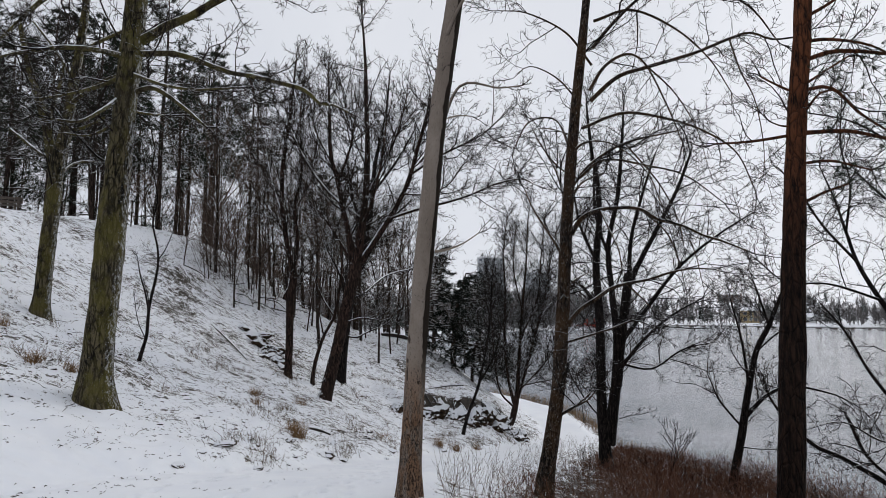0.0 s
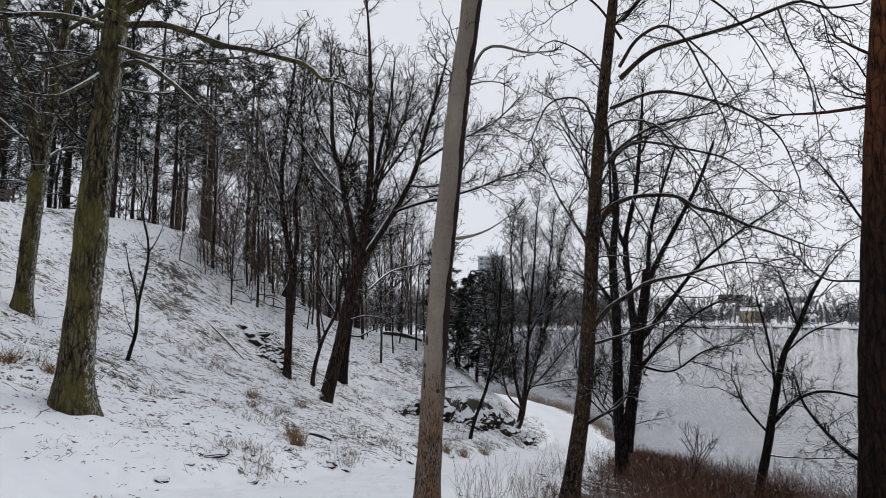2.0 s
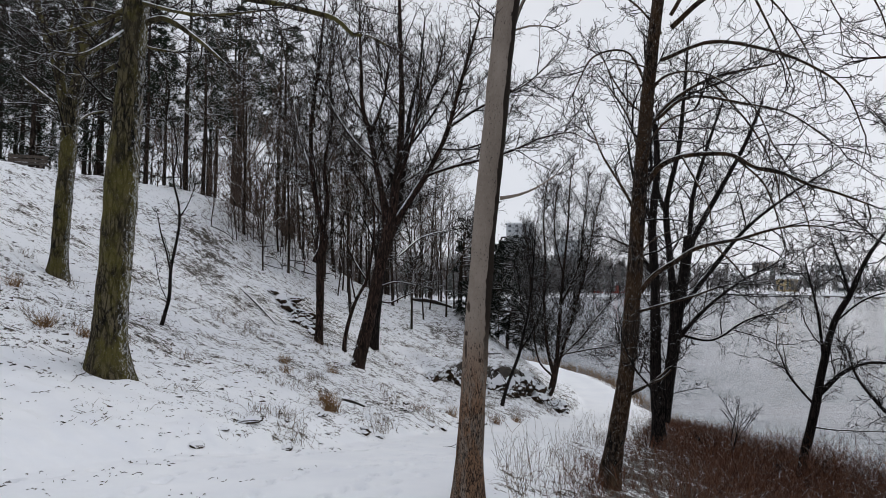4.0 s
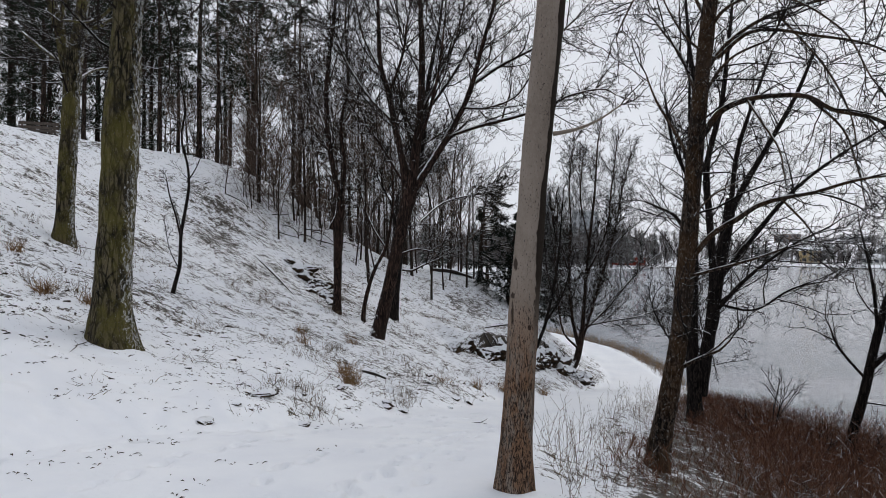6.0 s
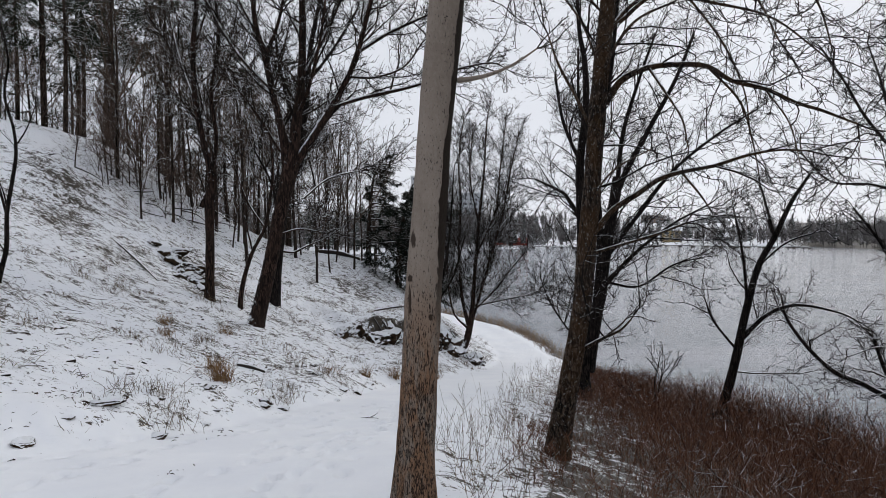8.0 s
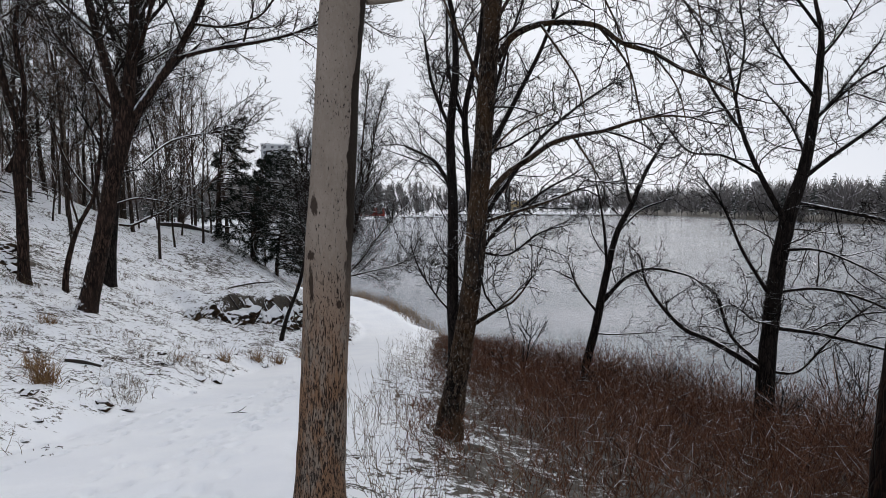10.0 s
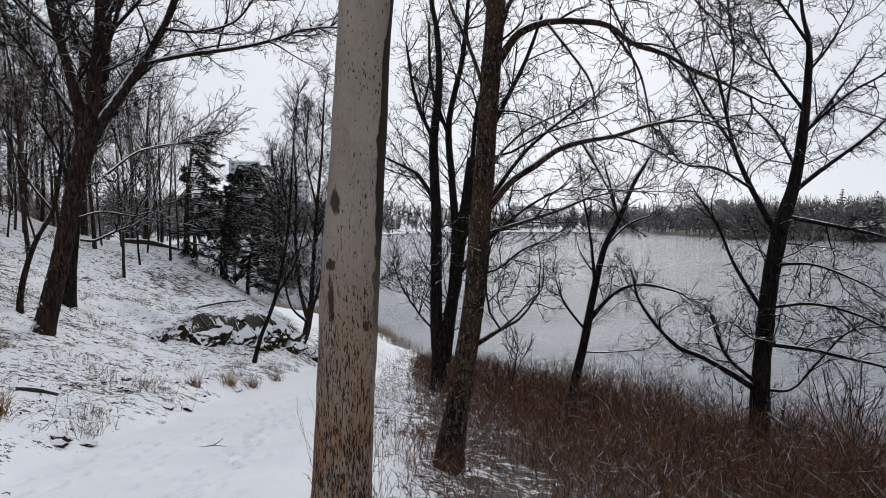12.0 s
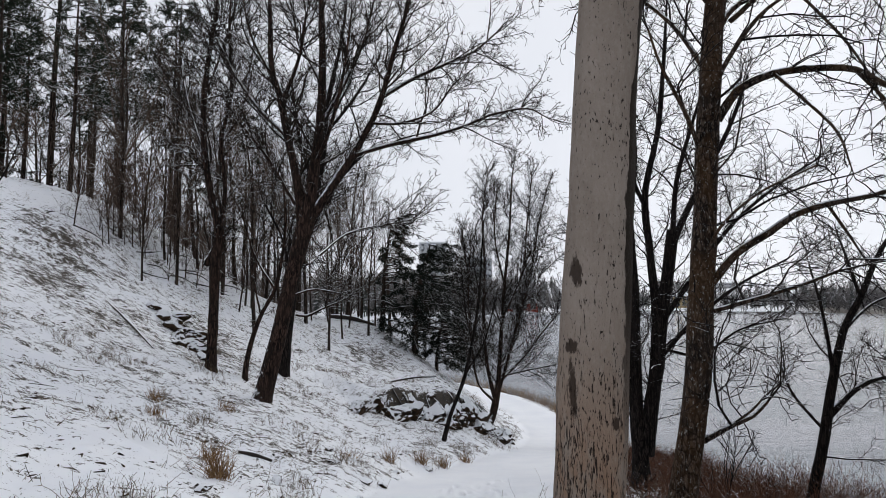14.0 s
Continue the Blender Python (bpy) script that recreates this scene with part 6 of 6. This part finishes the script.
def fallen(name, label, points, category="log"):
    x, y = points[0][0], points[0][1]
    pts = [(px, py, terrain(px, py) + r * 0.5 + up, r) for px, py, r, up in points]
    base = (x, y, terrain(x, y))
    ob = part(name, stem_mesh(name, spline(pts, 0.08), 9, base, 0.12), LOGWOOD)
    ob.location = base
    tagged(ob, label, category)


fallen("fallen_log", "short charred-looking log in the snow", [(-3.15, 15.0, 0.03, 0), (-2.95, 15.05, 0.036, 0.02), (-2.68, 15.1, 0.03, 0)])
fallen("fallen_branch", "dark fallen branch on the snowy slope", [(-8.3, 22.5, 0.03, 0), (-7.2, 21.2, 0.035, 0.06), (-6.3, 20.2, 0.02, 0.02)], "branch")
fallen("fallen_branch", "thin dark twig lying on the snowy path", [(-0.86, 12.22, 0.004, 0), (-0.72, 12.1, 0.007, 0.015), (-0.62, 12.13, 0.004, 0.07)], "branch")
fallen("fallen_branch", "forked dark twig lying on the snowy path", [(-0.72, 12.1, 0.005, 0.01), (-0.65, 12.02, 0.005, 0.01), (-0.6, 11.96, 0.003, 0.0)], "branch")
fallen("fallen_log", "snow-covered log on the ridge among the trees", [(-3.4, 33.6, 0.1, 0), (-2.5, 33.9, 0.11, 0.05), (-1.4, 34.1, 0.09, 0)])
fallen("fallen_branch", "curved snowy branch above the rocks", [(-0.7, 26.6, 0.03, 0.05), (0.1, 26.5, 0.035, 0.15), (0.8, 26.0, 0.025, 0.05)], "branch")
dead_rng = np.random.default_rng(95)
for n in range(16):
    y = float(dead_rng.uniform(25, 34))
    x = curve(PATHLINE, y, 1) - float(dead_rng.uniform(12.5, 15.0)) - 0.25 * max(30 - y, 0)
    a, length = float(dead_rng.uniform(-0.9, 0.5)), float(dead_rng.uniform(0.5, 1.3))
    dx, dy = math.cos(a) * length, math.sin(a) * length
    fallen("fallen_branch", "dead branch at the wood's edge", [(x, y, 0.025, 0.05), (x + dx * 0.5, y + dy * 0.5 + 0.1, 0.022, 0.25), (x + dx, y + dy, 0.01, float(dead_rng.uniform(0.1, 0.6)))], "branch")
# roots and sticks that hang over the ledge of the outcrop
for n in range(15):
    u = float(dead_rng.uniform(0.8, 5.4))
    x, y = -1.5 + u * 0.798 - 0.603 * 0.25, 22.35 + u * 0.603 + 0.798 * 0.25
    side, out = float(dead_rng.normal(0, 0.25)), float(dead_rng.uniform(0.35, 0.7))
    fallen("tree_root", "twisted bare root hanging over the rocky ledge", [(x, y, 0.022, 0.03), (x + side * 0.5 + 0.603 * out * 0.5, y - 0.798 * out * 0.5, 0.026, 0.12), (x + side + 0.603 * out, y - 0.798 * out, 0.012, 0.02)], "root")


# ---- the far shore ----
def polar(heading, dist):
    a = radians(heading)
    return dist * math.sin(a), dist * math.cos(a)


def far_woods():
    """Woods round the lake: leafless crowns and dark conifers, past counting."""
    rng = np.random.default_rng(81)
    bare, dark = Tubes(), Tubes()
    for n in range(2700):
        heading = rng.uniform(-14, 85) if n < 2200 else rng.uniform(-2, 15)
        rim = curve(FAR_SHORE, heading, 1)
        over = rng.uniform(0, 1) ** 1.9 * 130 + (4 if heading < 38 else 1)
        if over < 22 and rng.random() < 0.45 * smooth(44, 36, heading):
            continue
        x, y = polar(heading, rim + over)
        z = terrain(x, y)
        h = rng.uniform(5.5, 9.5) * (1 + 0.5 * smooth(34, 42, heading))
        if rng.random() < 0.13:
            for i in range(26):
                u = i / 26
                for _ in range(4):
                    a, l = rng.uniform(0, 6.28), (1 - u) ** 0.7 * h * 0.2 * rng.uniform(0.5, 1.1) + 0.2
                    p = np.array([x, y, z + h * (0.18 + 0.85 * u)])
                    dark.add(np.array([p, p + np.array([math.cos(a) * l, math.sin(a) * l, -0.12 * l])]), [0.36 * (1 - 0.6 * u), 0.1], 2)
            dark.add(np.array([[x, y, z - 0.5], [x, y, z + h]]), [0.16, 0.05], 4)
        else:
            bare.add(np.array([[x, y, z - 0.5], [x, y, z + h * 0.6]]), [0.13, 0.07], 4)
            for _ in range(36):
                p = np.array([x, y, z + h * rng.uniform(0.04, 0.62)])
                a, e = rng.uniform(0, 6.28), rng.uniform(0.3, 1.4)
                d = np.array([math.cos(a) * math.cos(e), math.sin(a) * math.cos(e), math.sin(e)])
                l = h * rng.uniform(0.2, 0.42)
                q = p + d * l * 0.5 + rng.normal(0, 0.15, 3)
                bare.add(np.array([p, q, p + d * l + np.array([0, 0, 0.1 * l])]), [0.11, 0.085, 0.04], 2)
    # both materials carry the distance haze in their base colour
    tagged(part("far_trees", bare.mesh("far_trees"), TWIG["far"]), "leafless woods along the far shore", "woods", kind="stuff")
    tagged(part("far_conifers", dark.mesh("far_conifers"), TWIG["hazed_needle"]), "dark conifers among the woods of the far shore", "woods", kind="stuff")


far_woods()


def box(bm, x0, x1, y0, y1, z0, z1):
    bmesh.ops.create_cube(bm, size=1, matrix=Matrix.LocRotScale(((x0 + x1) / 2, (y0 + y1) / 2, (z0 + z1) / 2), None, (x1 - x0, y1 - y0, z1 - z0)))
    return bm


def window_part(house, x, z, w, h, front):
    """A window with its frame, set proud of a wall that faces the lake."""
    pane = part("window", box(bmesh.new(), x - w / 2, x + w / 2, front - 0.06, front + 0.02, z, z + h), PANE, house)
    bm = bmesh.new()
    t = 0.09
    box(bm, x - w / 2 - t, x + w / 2 + t, front - 0.1, front + 0.02, z - t, z)
    box(bm, x - w / 2 - t, x + w / 2 + t, front - 0.1, front + 0.02, z + h, z + h + t)
    box(bm, x - w / 2 - t, x - w / 2, front - 0.1, front + 0.02, z, z + h)
    box(bm, x + w / 2, x + w / 2 + t, front - 0.1, front + 0.02, z, z + h)
    part("window_frame", bm, WHITE_PAINT, pane)


def block(heading, dist, width, storeys, material, label, depth=12.0, base=None, flat=True):
    """A building that faces the lake, with storeys, windows and a snowy roof."""
    x, y = polar(heading, dist)
    z = terrain(x, y) if base is None else base
    house = thing("apartment_building" if storeys > 2 else "house", (x, y, z), label, "building")
    house.rotation_euler = (0, 0, radians(-heading))
    h = storeys * 2.9
    part("wall", box(bmesh.new(), -width / 2, width / 2, 0, depth, -6, h), material, house)
    if flat:
        part("roof", box(bmesh.new(), -width / 2 - 0.4, width / 2 + 0.4, -0.4, depth + 0.4, h, h + 0.5), ROOF_SNOW, house, "flat snow-covered roof")
    else:
        bm = bmesh.new()
        o = 0.5
        vs = [bm.verts.new(c) for c in ((-width / 2 - o, -o, h), (width / 2 + o, -o, h), (width / 2 + o, depth + o, h), (-width / 2 - o, depth + o, h),
                                        (-width / 2 - o, depth / 2, h + depth * 0.3), (width / 2 + o, depth / 2, h + depth * 0.3))]
        for f in ((0, 1, 5, 4), (2, 3, 4, 5), (0, 4, 3), (1, 2, 5), (3, 2, 1, 0)):
            bm.faces.new([vs[i] for i in f])
        part("roof", bm, ROOF_SNOW, house, "pitched snow-covered roof")
    n = max(2, int(width / 3.2))
    for s in range(storeys):
        for i in range(n):
            window_part(house, -width / 2 + width * (i + 0.5) / n, s * 2.9 + 0.95, 1.5, 1.35, 0.0)
    return house


block(4.6, 330, 15, 8, RENDERED, "pale grey apartment block behind the lakeside trees")
block(9.0, 380, 16, 6, RENDERED, "pale grey apartment block behind bare trees")
block(25.5, 480, 16, 2, BRICK, "low brown apartment block beyond the lake")
block(30.5, 560, 20, 2, CONCRETE, "low grey apartment block beyond the lake")
block(60.5, 204, 15, 1, YELLOW, "low ochre lakeside house with a snowy roof", 7, None, False)
block(63.5, 203, 12, 1, WHITE_PAINT, "low white lakeside house with a snowy roof", 7, None, False)
block(57.0, 201, 8, 1, WOOD, "dark wooden boathouse on the far shore", 6, None, False)
block(13.3, 226, 7, 1, RED_PAINT, "red wooden boathouse with a snowy roof on the shore", 6, None, False)
block(11.6, 224, 4, 1, RED_PAINT, "small red wooden shed on the far shore", 4, None, False)
block(17.6, 300, 6, 1, WHITE_PAINT, "small white house on the far shore", 5, None, False)
block(31.0, 332, 9, 1, WHITE_PAINT, "small pale house on the far shore", 6, None, False)
block(27.0, 330, 9, 2, YELLOW, "pale two-storey house on the far shore", 6, None, False)


def water_tower(heading, dist):
    x, y = polar(heading, dist)
    z = terrain(x, y) - 21
    root = thing("water_tower", (x, y, z), "pale concrete water tower above the woods", "water tower")
    bm = bmesh.new()
    bmesh.ops.create_cone(bm, segments=20, radius1=2.2, radius2=2.2, depth=30, cap_ends=True, matrix=Matrix.Translation((0, 0, 15)))
    part("shaft", bm, CONCRETE, root)
    bm = bmesh.new()
    bmesh.ops.create_cone(bm, segments=28, radius1=4.6, radius2=5.4, depth=6, cap_ends=True, matrix=Matrix.Translation((0, 0, 33)))
    bmesh.ops.create_cone(bm, segments=28, radius1=5.4, radius2=1.0, depth=1.4, cap_ends=True, matrix=Matrix.Translation((0, 0, 36.7)))
    part("tank", bm, CONCRETE, root)


water_tower(47.5, 560)


def pier(heading, dist, length, turn, label):
    x, y = polar(heading, dist)
    root = thing("pier", (x, y, WATER), label, "pier")
    root.rotation_euler = (0, 0, radians(turn))
    part("deck", box(bmesh.new(), -length / 2, length / 2, -1.1, 1.1, 0.45, 0.65), WOOD, root)
    part("snow_layer", box(bmesh.new(), -length / 2 + 0.05, length / 2 - 0.05, -1.05, 1.05, 0.653, 0.78), ROOF_SNOW, root, "snow lying on the deck")
    for i in range(int(length / 5) + 1):
        part("float", box(bmesh.new(), -length / 2 + i * 5 - 0.5, -length / 2 + i * 5 + 0.5, -1.0, 1.0, -0.4, 0.45), WOOD, root)


pier(27.0, 272, 95, -27, "long low snow-covered pier out on the lake")
pier(16.5, 222, 24, -14, "snow-covered landing stage on the far shore")
pier(33.0, 262, 40, -40, "low snow-covered jetty on the lake")


def bench(x, y, turn):
    root = thing("park_bench", (x, y, terrain(x, y)), "weathered wooden bench on the snowy hilltop", "bench")
    root.rotation_euler = (0, 0, radians(turn))
    for i in range(3):
        part("slat", box(bmesh.new(), -0.75, 0.75, -0.2 + i * 0.14, -0.08 + i * 0.14, 0.42, 0.46), WOOD, root)
    for i in range(2):
        part("back_slat", box(bmesh.new(), -0.75, 0.75, 0.24, 0.28, 0.56 + i * 0.17, 0.68 + i * 0.17), WOOD, root)
    for s in (-0.6, 0.6):
        bm = box(bmesh.new(), s - 0.04, s + 0.04, -0.2, -0.13, -0.1, 0.42)
        box(bm, s - 0.04, s + 0.04, 0.2, 0.24, -0.1, 0.85)
        part("leg", bm, WOOD, root)


bench(-19.4, 26.6, 20)
